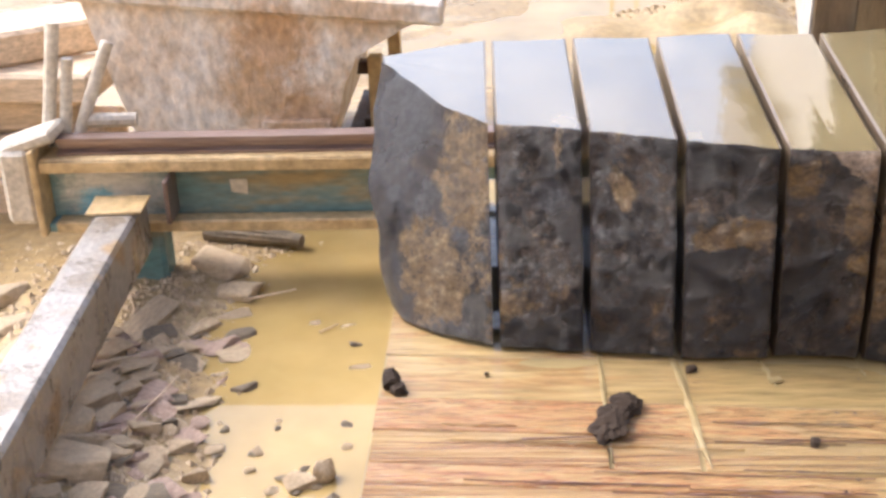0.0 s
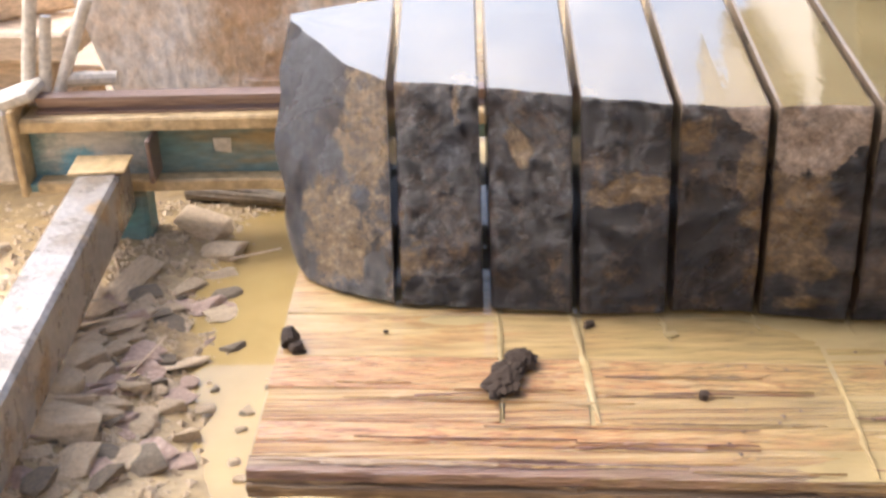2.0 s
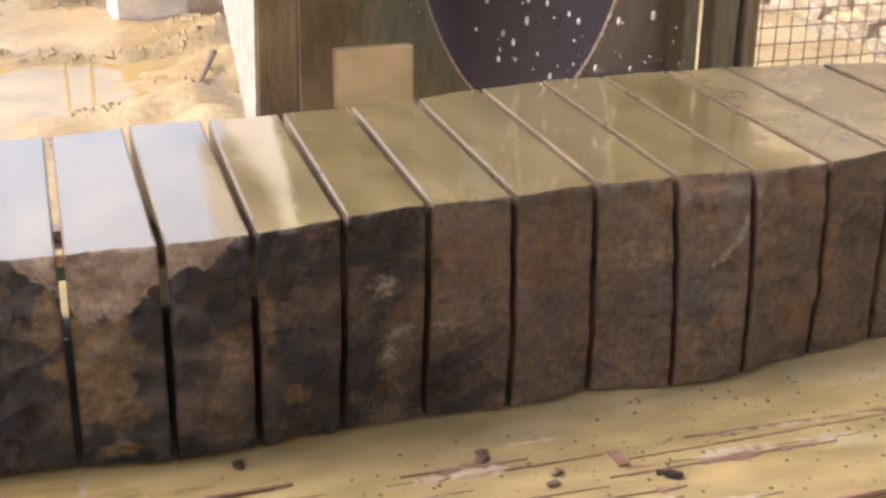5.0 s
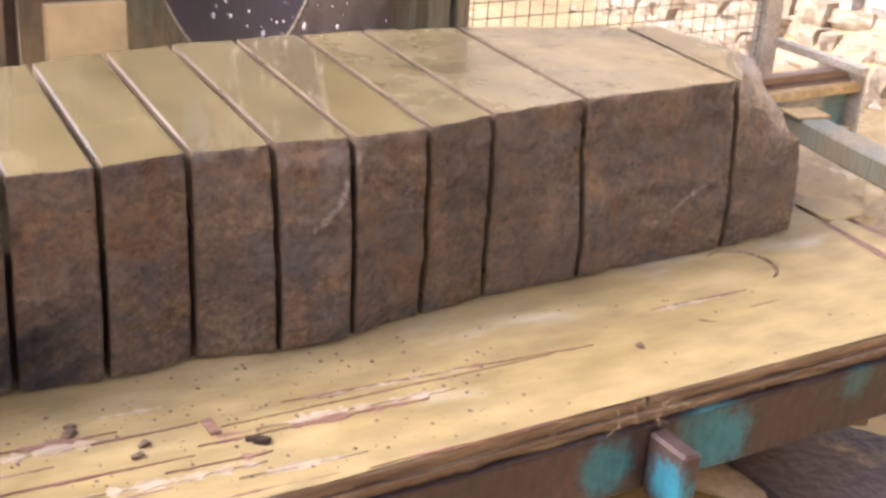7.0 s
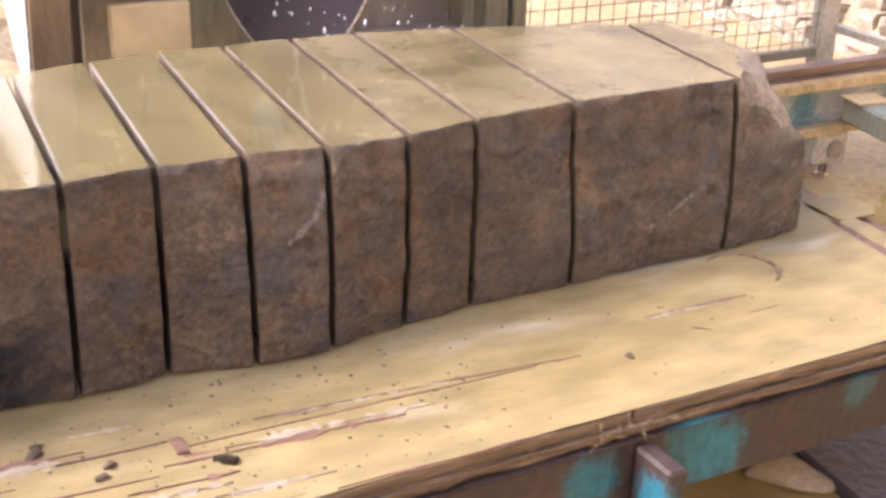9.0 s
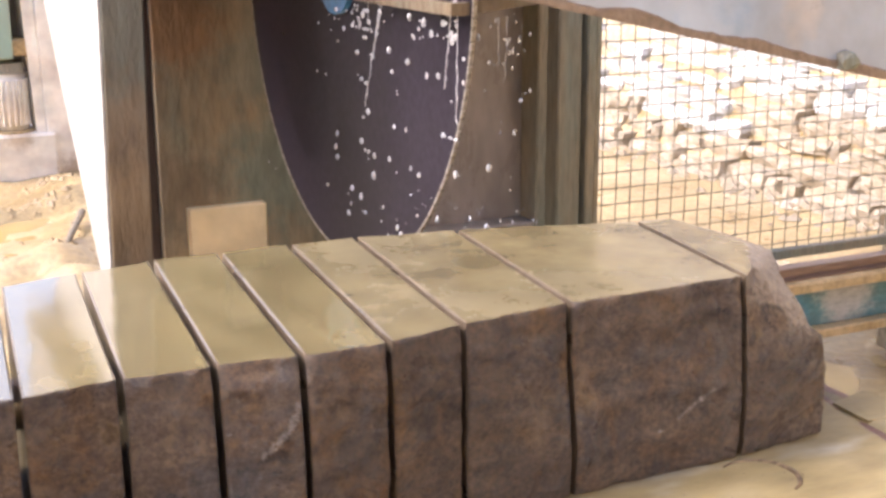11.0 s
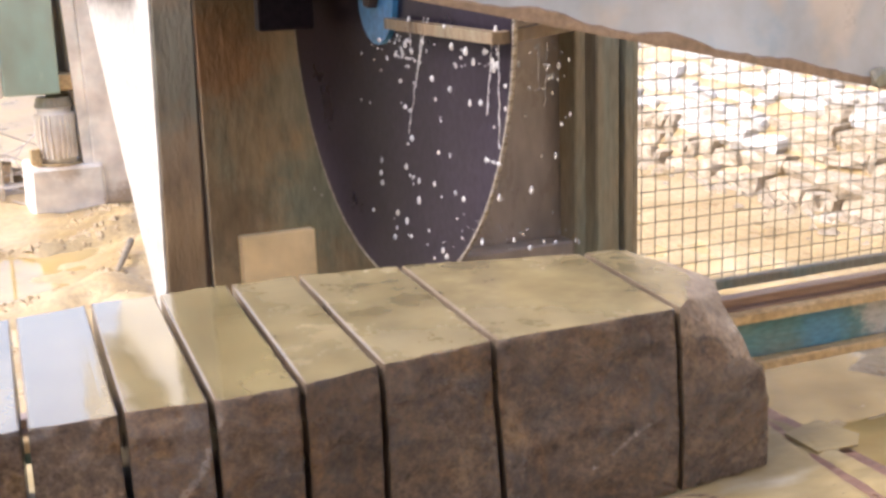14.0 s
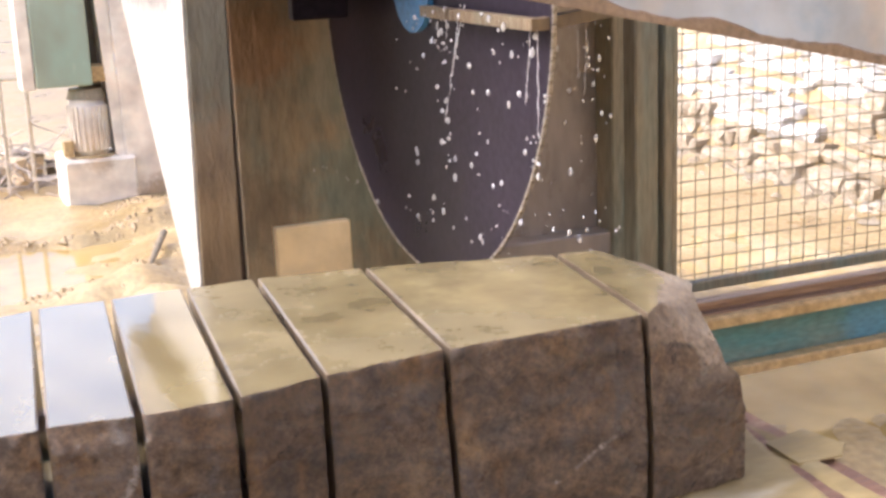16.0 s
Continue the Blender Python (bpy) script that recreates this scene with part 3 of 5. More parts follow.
def tie_beam(x0, x1, y0, y1, top, material, lab, hh=0.075):
    """A square tube from (x0, y0) out in the yard to (x1, y1) at the rail beam."""
    t = thing("tie_beam", lab, "tie beam", "tie beams of the rail frame")
    a, b = Vector((x0, y0, top - hh)), Vector((x1, y1, top - hh))
    m = Matrix.Translation(a) @ Matrix.Rotation(math.atan2(-(x1 - x0), y1 - y0), 4, "Z")
    L = (b - a).length
    bm = box(-0.056, 0.056, 0, L, -hh, hh, 0.010)
    bmesh.ops.transform(bm, matrix=m, verts=bm.verts)
    part("tube", bm, material, t)
    bm = rough(box(-0.075, 0.07, L - 0.12, L - 0.004, hh + 0.0005, hh + 0.009, 0.002), 0.003, 12)
    bmesh.ops.transform(bm, matrix=m, verts=bm.verts)
    part("gusset", bm, M_mudsteel, t, "muddy welded gusset plate")
    part("leg", box(x0 - 0.04, x0 + 0.04, y0 + 0.1, y0 + 0.2, -0.03, top - 2 * hh - 0.001, 0.006), M_rust, t)
    return t


tie_beam(-1.505, -1.612, -1.2, 1.235, 0.265, M_greysteel, "wet mud-streaked steel tube running out from the rail beam")
tie_beam(2.54, 2.975, -1.2, 1.235, 0.30, M_green, "green painted steel tube running out from the rail beam", 0.045)

# ---- table and stone, all moving together ----
MOVING = []


def deck_front(x):
    return float(np.interp(x, (-1.24, -0.35, 0.5, 0.9, 2.3), (-0.314, -0.362, -0.394, -0.388, -0.386)))


def saw_table():
    t = thing("saw_table", "steel saw table decked with wet peeling plywood under yellow sludge", "saw table")
    x0, x1, yb, top = -1.24, 2.22, 0.95, 0.42
    rnd = random.Random(4)
    # deck strips run lengthwise; peeled plies leave narrow strips at the front
    edges = [0.0, 0.035, 0.075, 0.13, 0.215, 0.31, 0.45, 0.62, 0.80, 0.98, 1.13, 1.27]
    for r in range(len(edges) - 1):
        cut = [x0 + rnd.uniform(0, 0.006), -0.865, -0.730, -0.345, 0.41, 1.25 + rnd.uniform(-.1, .1), 2.13 + rnd.uniform(-.01, .01), x1 + rnd.uniform(-0.03, 0.02)]
        if r < 3:
            del cut[1:4]
        for i in range(len(cut) - 1):
            p, q = cut[i], cut[i + 1]
            bm = bmesh.new()
            n = max(2, int((q - p) / 0.05))
            dz = rnd.uniform(-0.0022, 0.0012)
            g = 0.0006
            rows = []
            for k in range(n + 1):
                x = p + 0.004 + (q - p - 0.008) * k / n
                f = deck_front(x)
                w0 = 0.006 * wob(x, edges[r] * 9, 1, 2.5) if r else 0.004 * wob(x, 0, 3, 14)
                w1 = 0.006 * wob(x, edges[r + 1] * 9, 1, 2.5)
                wz = 0.0012 * wob(x, r, i, 6)
                ya, yc = f + edges[r] + g + w0, f + edges[r + 1] - g + w1
                rows.append([bm.verts.new(c) for c in ((x, ya, top - 0.018), (x, ya, top - 0.002 + dz + wz), (x, ya + 0.002, top + dz + wz), (x, yc - 0.002, top + dz + wz), (x, yc, top - 0.002 + dz + wz), (x, yc, top - 0.018))])
            for k in range(n):
                for j in range(6):
                    bm.faces.new((rows[k][j], rows[k + 1][j], rows[k + 1][(j + 1) % 6], rows[k][(j + 1) % 6]))
            bm.faces.new(rows[0]), bm.faces.new(rows[-1][::-1])
            part("board", bm, (M_wood_purple, M_wood_cream, M_wood, M_wood_cream, M_wood, M_wood_clear)[min(r, 5)] if q < 0.9 else (M_wood_end if r == 0 else M_gouge), t)
    # sludge lies thin over the near end and thick towards the far end
    bm = bmesh.new()
    nx, ny = 330, 62
    grid = []
    for a in range(nx + 1):
        x = x0 + 0.004 + (x1 - x0 - 0.01) * a / nx
        f = deck_front(x) + 0.003
        row = []
        for c in range(ny + 1):
            y = f + (0.32 - f) * (c / ny) if c < 50 else f + (0.32 - f) * 50 / ny + (yb - 0.02 - f - (0.32 - f) * 50 / ny) * (c - 50) / (ny - 50)
            cover = lerp(x, [(-1.3, -0.0058), (-0.80, -0.0048), (-0.45, -0.0026), (-0.1, 0.0008), (0.3, 0.0026), (1.2, 0.0036), (2.9, 0.0042)])
            cover += 0.0016 * wob(x * 0.25, y * 2.2, 3, 6) + 0.0014 * wob(x * 0.18, y * 3.0, 9, 14) + 0.0009 * wob(x, y, 5, 9)
            cover += -0.0022 * math.exp(-((y - f - 0.21 + 0.03 * x) / 0.012) ** 2) * (1 if 0.3 < x < 1.25 else 0)
            cover += max(0.0, min(0.004, (y - 0.02) * 0.03))
            seam = lerp(y, [(-0.4, 2.10), (-0.02, 2.139), (0.11, 2.155), (0.26, 2.175), (0.43, 2.222), (0.95, 2.30)])
            cover -= 0.010 * math.exp(-((x - seam - 0.004 * wob(y, 1, 2, 14)) / 0.016) ** 4)
            row.append(bm.verts.new((x, y, top + cover)))
        grid.append(row)
    for a in range(nx):
        for c in range(ny):
            bm.faces.new((grid[a][c], grid[a + 1][c], grid[a + 1][c + 1], grid[a][c + 1]))
    part("sludge", bm, M_sludge, t, "yellow stone sludge", smooth=True)
    # torn plies show through the sludge as long ragged strips
    torn = []
    for k in range(22):
        ax = rnd.uniform(-1.22, -0.55)
        bx = min(-0.39, ax + rnd.uniform(0.10, 0.45))
        ay = deck_front(ax) + 0.012 + 0.25 * rnd.random() ** 1.8
        torn.append((ax, ay, bx, ay - 0.048 * (bx - ax), rnd.choice((0.0022, 0.003, 0.0045, 0.007))))
    for gi, (ax, ay, bx, by, w) in enumerate(((0.555, -0.133, 1.20, -0.178, 0.010), (0.373, -0.210, 0.80, -0.228, 0.016), (1.408, -0.096, 1.672, -0.100, 0.012), (0.43, -0.168, 1.10, -0.178, 0.006), (-0.30, -0.285, 0.30, -0.305, 0.010), (-0.35, -0.335, 0.55, -0.375, 0.012), (0.02, -0.215, 0.36, -0.235, 0.009), (0.05, -0.10, 0.27, -0.112, 0.012), (0.22, -0.135, 0.40, -0.14, 0.007), (0.30, -0.265, 0.48, -0.272, 0.02), (-0.10, -0.165, 0.15, -0.17, 0.007), (1.62, -0.17, 1.70, -0.168, 0.005), (0.60, -0.385, 1.0, -0.39, 0.006), (-0.345, -0.21, -0.05, -0.222, 0.012), (0.48, -0.198, 0.86, -0.216, 0.030), (0.02, -0.118, 0.33, -0.138, 0.030), (0.12, -0.275, 0.46, -0.300, 0.026), (0.62, -0.146, 0.92, -0.160, 0.020), (0.24, -0.06, 0.36, -0.066, 0.026), (-0.30, -0.25, 0.02, -0.27, 0.022), (1.40, -0.104, 1.60, -0.106, 0.018), (0.40, -0.325, 0.62, -0.338, 0.016), *torn)):
        bm = bmesh.new()
        n = max(8, int((bx - ax) / 0.008))
        prev = None
        for k in range(n + 1):
            u = k / n
            x, y = ax + (bx - ax) * u, ay + (by - ay) * u + 0.004 * wob(ax + u * (bx - ax), gi, 2, 8)
            h = w * 0.6 * min(1, 5 * u, 5 * (1 - u)) * (0.35 + 1.3 * wob(x, gi, 5, 9) + 1.3 * wob(x, gi, 8, 45) + 0.7 * wob(x, gi, 3, 110))
            h = max(h, 0.0005)
            lift = 0.0022 if ax > -0.05 else 0.0
            cur = [bm.verts.new((x, y - h, top + 0.0012)), bm.verts.new((x, y - h * 0.3, top + 0.0036 + lift)), bm.verts.new((x, y + h, top + 0.0032 + lift)), bm.verts.new((x, y + h * 1.1, top + 0.0012))]
            if prev:
                for j in range(4):
                    bm.faces.new((prev[j], cur[j], cur[(j + 1) % 4], prev[(j + 1) % 4]))
            else:
                bm.faces.new(cur)
            prev = cur
        bm.faces.new(prev[::-1])
        part("torn_ply", bm, M_pale if 14 <= gi <= 21 else M_gouge if ax > -0.38 or gi % 3 == 0 else (M_wood_cream if gi % 3 == 1 else M_wood_purple), t, "pale torn ply" if 14 <= gi <= 21 else "torn reddish ply" if ax > -0.38 or gi % 3 == 0 else "splintered ply")
    # cross grooves filled with sludge
    for ax, ay, bx, by, w in ((-0.744, 0.12, -0.719, -0.21, 0.0055), (-0.868, 0.12, -0.863, -0.19, 0.004), (-0.343, -0.10, -0.348, -0.352, 0.005), (0.355, -0.17, 0.368, -0.33, 0.004), (0.216, -0.18, 0.221, -0.33, 0.004), (-0.60, 0.12, -0.585, 0.02, 0.004), (-0.44, 0.11, -0.435, 0.05, 0.003), (-0.29, 0.09, -0.285, 0.03, 0.004), (-0.143, 0.08, -0.135, 0.0, 0.004), (0.008, 0.085, 0.015, 0.03, 0.003)):
        bm = bmesh.new()
        rows = []
        for k in range(25):
            u = k / 24
            x, y = ax + (bx - ax) * u + 0.003 * wob(ax, u * 4, 3, 1.5), ay + (by - ay) * u
            h = w * (0.8 + 0.9 * wob(ax * 7, u * 6, 1, 1.5)) * min(1.0, 6 * (1 - u) + 0.15)
            rows.append([bm.verts.new(c) for c in ((x - h, y, top - 0.012), (x - h, y, top + 0.0016), (x, y, top + 0.0026), (x + h, y, top + 0.0016), (x + h, y, top - 0.012))])
        for k in range(24):
            for j in range(5):
                bm.faces.new((rows[k][j], rows[k + 1][j], rows[k + 1][(j + 1) % 5], rows[k][(j + 1) % 5]))
        bm.faces.new(rows[0]), bm.faces.new(rows[-1][::-1])
        part("groove_fill", bm, M_sludge, t, "yellow sludge washed out of a saw cut")
    # round recess near the far end: a dark tapered arc stands in for its shadow
    bm = bmesh.new()
    N = 32
    prof = [(0.070, 0.421), (0.073, 0.4285), (0.080, 0.4285), (0.084, 0.421)]
    rings = []
    for k in range(N + 1):
        a, w = radians(-75 + 200 * k / N), math.sin(math.pi * k / N) ** 0.5
        rings.append([bm.verts.new((1.757 + (0.084 + (rr - 0.084) * (0.2 + 0.8 * w)) * math.cos(a), 0.008 + (0.084 + (rr - 0.084) * (0.2 + 0.8 * w)) * math.sin(a), zz)) for rr, zz in prof])
    for k in range(N):
        for j in range(3):
            bm.faces.new((rings[k][j], rings[k + 1][j], rings[k + 1][j + 1], rings[k][j + 1]))
    part("ring", bm, M_wood_end, t, "dark crescent drawn for the shade in a round recess")
    part("end_ply", rough(box(x1 - 0.2, x1 + 0.055, -0.36, yb - 0.05, top - 0.0185, top - 0.010, 0.002), 0.004, 9), M_gouge, t, "purplish torn ply at the end of the deck")
    part("sub_deck", box(x0 + 0.01, x1 - 0.02, -0.30, yb - 0.02, top - 0.030, top - 0.0185, 0.002), M_wood_end, t)
    # lower plies and edge timbers show as splintered layers
    for k, (dy, z0, z1) in enumerate(((0.004, 0.0185, 0.026), (-0.006, 0.0265, 0.036), (0.002, 0.0365, 0.050))):
        bm = bmesh.new()
        n = 160
        rows = []
        for a in range(n + 1):
            x = x0 + 0.004 + (x1 - x0 - 0.01) * a / n
            f = deck_front(x) + dy + 0.009 * wob(x, k, 2, 11) + 0.006 * wob(x, k, 6, 40)
            rows.append([bm.verts.new(c) for c in ((x, f, top - z1), (x, f, top - z0), (x, f + 0.07, top - z0), (x, f + 0.07, top - z1))])
        for a in range(n):
            for j in range(4):
                bm.faces.new((rows[a][j], rows[a + 1][j], rows[a + 1][(j + 1) % 4], rows[a][(j + 1) % 4]))
        bm.faces.new(rows[0]), bm.faces.new(rows[-1][::-1])
        part("edge_ply", bm, M_wood_end, t, "splintered ply edge")
    part("front_beam", box(-0.48, x1, -0.399, -0.359, 0.228, 0.368, 0.006), M_rust, t, "rusty steel edge beam with peeling teal paint")
    part("front_lip", box(-0.48, x1, -0.404, -0.30, 0.3685, 0.3695, 0), M_rust, t)
    part("rear_beam", box(-0.48, x1, 0.85, 0.90, 0.232, 0.368, 0.006), M_rust, t)
    part("side_beam", box(-0.478, -0.43, -0.358, 0.845, 0.232, 0.368, 0.006), M_rust, t)
    part("bracket", box(1.17, 1.212, -0.505, -0.400, 0.225, 0.358, 0.006), M_rust, t, "teal bracket")
    for k in range(11):
        a = rnd.uniform(1.08, 1.22)
        part("straw", tube((a, -0.395 + rnd.uniform(-.01, .01), 0.400 + 0.003 * k), (a + rnd.uniform(-.06, .06), -0.412 + rnd.uniform(-.015, .01), 0.372 + 0.004 * k), 0.0012, 5), M_wood_end, t)
    for x in (0.0, 1.9):
        for y in (0.05, 0.75):
            part("wheel", tube((x, y - 0.03, 0.115), (x, y + 0.03, 0.115), 0.115, 24), M_rust, t)
    MOVING.append(t)
    return t


saw_table()

KERF = [-1.040, -0.886, -0.736, -0.580, -0.434, -0.284, -0.143, 0.004, 0.153, 0.308, 0.471, 0.630, 0.782, 0.947, 1.107, 1.350, 1.772]
FRONT_TOP = [(-1.25, .645), (-1.12, .37), (-1.04, .275), (-.886, .225), (-.736, .167), (-.58, .11), (-.434, .08), (-.284, .043), (-.143, .02), (0, .025), (.153, .044), (.308, .063), (.471, .08), (.63, .08), (.782, .063), (.947, .072), (1.107, .093), (1.35, .127), (1.776, .12)]
FRONT_LOW = [(-1.25, .34), (-1.20, .235), (-1.14, .19), (-1.05, .145), (-.897, .119), (-.744, .102), (-.598, .099), (-.439, .092), (-.29, .067), (-.143, .058), (.01, .067), (.16, .067), (.317, .058), (.469, .057), (.62, .036), (.775, .033), (.935, .059), (1.10, .089), (1.34, .091), (1.796, .10)]
BACK = [(-1.25, .70), (-1.05, .79), (-.56, .77), (-.42, .74), (-.2, .71), (0, .66), (.2, .69), (.33, .72), (.48, .77), (.64, .81), (.95, .80), (1.12, .79), (1.38, .75), (1.77, .63)]
SKEW = [(-1.05, -.035), (-.88, -.015), (-.73, .014), (-.58, .023), (-.43, .045), (-.28, .045), (-.14, .068), (0, .074), (.31, .075), (.6, .08), (1.1, .084), (1.35, .09), (1.77, .125)]
TOP = [(-1.05, .79), (-.5, .80), (0, .835), (.6, .822), (1.8, .828)]


def section(x):
    """Outline of the block across its length at x: rough front, flat top, rough back, flat bottom."""
    z1, z0 = lerp(x, TOP), 0.4225
    fl, ft, bk = lerp(x, FRONT_LOW), lerp(x, FRONT_TOP), lerp(x, BACK)
    pts, tags = [], []
    nf = 46
    for i in range(nf + 1):
        u = i / nf
        z = z0 + (z1 - z0) * u
        y = fl + (ft - fl) * u - 0.012 * math.sin(u * math.pi) + 0.014 * wob(x, z, 1, 5) + 0.008 * abs(wob(x, z, 7, 13)) + 0.006 * wob(x * 0.7, z, 3, 30) + 0.006 * abs(wob(x, z, 9, 45))
        if i == 0:
            y += 0.012
        pts.append((y, z)), tags.append("f")
    for i in range(1, 9):
        u = i / 9
        pts.append((ft + (bk - ft) * u, z1 + 0.0006 * wob(x, u, 5, 6))), tags.append("t")
    for i in range(9):
        u = i / 8
        z = z1 + (z0 - z1) * u
        pts.append((bk + 0.02 * wob(x, z, 12, 6), z)), tags.append("b")
    for i in range(1, 4):
        pts.append((bk + (fl - bk) * i / 4, z0)), tags.append("u")
    return pts, tags


def blob(x, z, cx, cz, rx, rz, tilt=0.0):
    """1 inside an ellipse, falling to 0 at its edge and below 0 outside."""
    c, sn = math.cos(tilt), math.sin(tilt)
    u, v = (x - cx) * c + (z - cz) * sn, -(x - cx) * sn + (z - cz) * c
    return 1.0 - math.hypot(u / rx, v / rz) * 0.5


def skins(x, z):
    """How strongly each stone skin shows at a place on the rough front."""
    brown = lerp(x, [(-1.3, 0.0), (-0.35, 0.15), (-0.1, 0.35), (0.2, 0.6), (0.35, 1.0), (2.1, 1.0)])
    # patches from x -0.94 to -0.74 put bluish wet glints into the colour
    slate = max(blob(x, z, -1.215, 0.68, 0.085, 0.20), blob(x, z, -1.10, 0.61, 0.022, 0.03), blob(x, z, -1.12, 0.455, 0.06, 0.035), blob(x, z, -0.86, 0.63, 0.06, 0.03, -0.3), 0.9 * blob(x, z, -0.94, 0.68, 0.06, 0.04), blob(x, z, -0.74, 0.64, 0.05, 0.02, 0.4))
    slate = max(slate, 0.42 * blob(x, z, 1.06, 0.72, 0.10, 0.1), 0.45 * blob(x, z, 0.72, 0.50, 0.09, 0.10))
    ochre = max(blob(x, z, -1.085, 0.70, 0.042, 0.16), blob(x, z, -1.13, 0.53, 0.08, 0.07), blob(x, z, -1.03, 0.49, 0.03, 0.06, -0.5),
                blob(x, z, -0.665, 0.645, 0.062, 0.030, 0.35), blob(x, z, -0.62, 0.662, 0.05, 0.014), blob(x, z, -0.83, 0.705, 0.02, 0.045, 0.4), blob(x, z, -0.55, 0.745, 0.03, 0.03), 0.85 * blob(x, z, -0.46, 0.61, 0.03, 0.02),
                blob(x, z, -0.375, 0.63, 0.045, 0.11, -0.2), blob(x, z, -0.46, 0.70, 0.02, 0.05), blob(x, z, -0.36, 0.46, 0.08, 0.03),
                0.9 * blob(x, z, -0.08, 0.54, 0.04, 0.03), 0.85 * blob(x, z, -0.34, 0.52, 0.03, 0.03), 0.62 * blob(x, z, 0.68, 0.74, 0.06, 0.12), 0.55 * blob(x, z, 1.06, 0.46, 0.07, 0.05), 0.45 * blob(x, z, 0.4, 0.6, 0.1, 0.2), 0.45 * blob(x, z, 0.25, 0.55, 0.1, 0.15), 0.85 * blob(x, z, -0.93, 0.75, 0.012, 0.06))
    tan = 0.0
    if -0.52 < x < -0.14:
        edge = lerp(x, [(-0.52, 0.82), (-0.49, 0.775), (-0.434, 0.74), (-0.40, 0.70), (-0.365, 0.688), (-0.284, 0.735), (-0.20, 0.785), (-0.14, 0.83)])
        tan = 0.5 + (z - edge) * 14
    if x > 1.78:
        tan = max(tan, min(0.95, 0.4 + (z - lerp(x, [(1.78, 0.79), (1.95, 0.69), (2.1, 0.62)])) * 8))
    q = max(blob(x, z, 0.075, 0.70, 0.025, 0.022), blob(x, z, 0.10, 0.61, 0.035, 0.010, 0.4), blob(x, z, 0.085, 0.57, 0.016, 0.03), blob(x, z, 0.17, 0.615, 0.03, 0.005))
    # pale crescent scar
    d = math.hypot(x - 0.63, z - 0.80)
    if x > 0.70 and 0.58 < z < 0.80:
        q = max(q, 1.0 - abs(d - 0.155 - 0.02 * (0.8 - z)) / 0.008 * 0.5)
    q = max(q, 1.0 - abs(z - 0.56 - 0.55 * (x - 1.62)) / 0.006 * 0.5 if 1.55 < x < 1.72 and wob(x, z, 4, 40) > -0.05 else 0)
    clamp = lambda v: max(0.0, min(1.0, v))
    return clamp(brown), clamp(slate), clamp(ochre), clamp(tan), clamp(q)


def slab(i, xa, xb, shrink0=None, shrink1=None):
    t = bmesh.new()
    layers = [t.verts.layers.float.new(k) for k in ("brown", "slate", "ochre", "tan", "quartz")]
    L = xb - xa
    n = max(8, int(L / 0.010))
    us = [0.0, 0.0035 / L] + [k / n for k in range(1, n)] + [1 - 0.0035 / L, 1.0]
    n = len(us) - 1
    rings = []
    for k in range(n + 1):
        u = us[k]
        x = xa + L * u
        skew = lerp(xa if u < 0.5 else xb, SKEW) * (1 - u if u < 0.5 else u) + lerp(xb if u < 0.5 else xa, SKEW) * (u if u < 0.5 else 1 - u)
        pts, tags = section(x)
        ring = []
        for (y, z), tg in zip(pts, tags):
            px, py, pz = x + skew * (y - 0.1), y, z
            if k in (0, n):
                pz -= 0.0028 if tg == "t" else 0.0
                py += 0.0025 if tg == "f" else 0.0
            if shrink0:
                px, py, pz = shrink0(1 - u, px, y, z)
            if shrink1:
                px, py, pz = shrink1(u, px, y, z)
            v = t.verts.new((px, py, pz))
            for la, val in zip(layers, skins(x, z)):
                v[la] = val
            ring.append(v)
        rings.append(ring)
    m = len(rings[0])
    for k in range(n):
        for j in range(m):
            f = t.faces.new((rings[k][j], rings[k + 1][j], rings[k + 1][(j + 1) % m], rings[k][(j + 1) % m]))
            top = "t" in (tags[j], tags[(j + 1) % m])
            if top and shrink1 and f.calc_center_median().z < 0.822:
                top = False
            f.material_index = (1 if 0 < k < n - 1 else 2) if top else 0
            f.smooth = not top
    fa, fb = t.faces.new(rings[0]), t.faces.new(rings[-1][::-1])
    fa.material_index, fb.material_index = (0 if shrink0 else 2), (0 if shrink1 else 2)
    ob = part("stone_slab", t, [M_rock, M_top if xb < 0.2 else M_top_mid if xb < 0.96 else M_top_dull, M_sawn])
    lab = "thick sawn slab of dark rusty stone with a wet cut top" if xb < 0.3 else "thick sawn slab of brown stone with a wet cut top"
    if shrink0 or shrink1:
        lab = "broken end piece of the sawn stone block, cut top wet"
    if xb - xa > 0.35 and not shrink1:
        lab = "widest uncut slab of brown stone with a wet cut top"
    tagged(ob, lab, "stone slab", "slabs of the sawn block")
    MOVING.append(ob)
    return ob


def low_end(v, x, y, z):
    return x + 0.02 * v * wob(y, z, 3, 9) - 0.02 * v * math.sin((z - 0.42) / 0.38 * math.pi), y + 0.012 * v * wob(x, z, 8, 12), z


def high_end(v, x, y, z):
    r = v * v
    hi = max(0.0, (z - 0.66) / 0.17)
    x2 = x + 0.03 * v * wob(y, z, 3, 7) + 0.012 * v * wob(y, z, 8, 22) - 0.06 * v * hi * max(0.0, 1 - (y - 0.1) / 0.25) - 0.09 * r * max(0.0, (y - 0.33) / 0.35)
    y2 = y + 0.10 * r * max(0, 0.36 - y) + r * min(0, 0.36 - y) * 0.35
    z2 = z - 0.03 * r * r * hi - 0.04 * r * hi * max(0.0, 1 - (y - 0.1) / 0.2)
    y2 += 0.085 * min(1.0, 2.2 * v) * hi * max(0.0, 1 - abs(y - 0.1) / 0.22)
    return x2, y2, z2


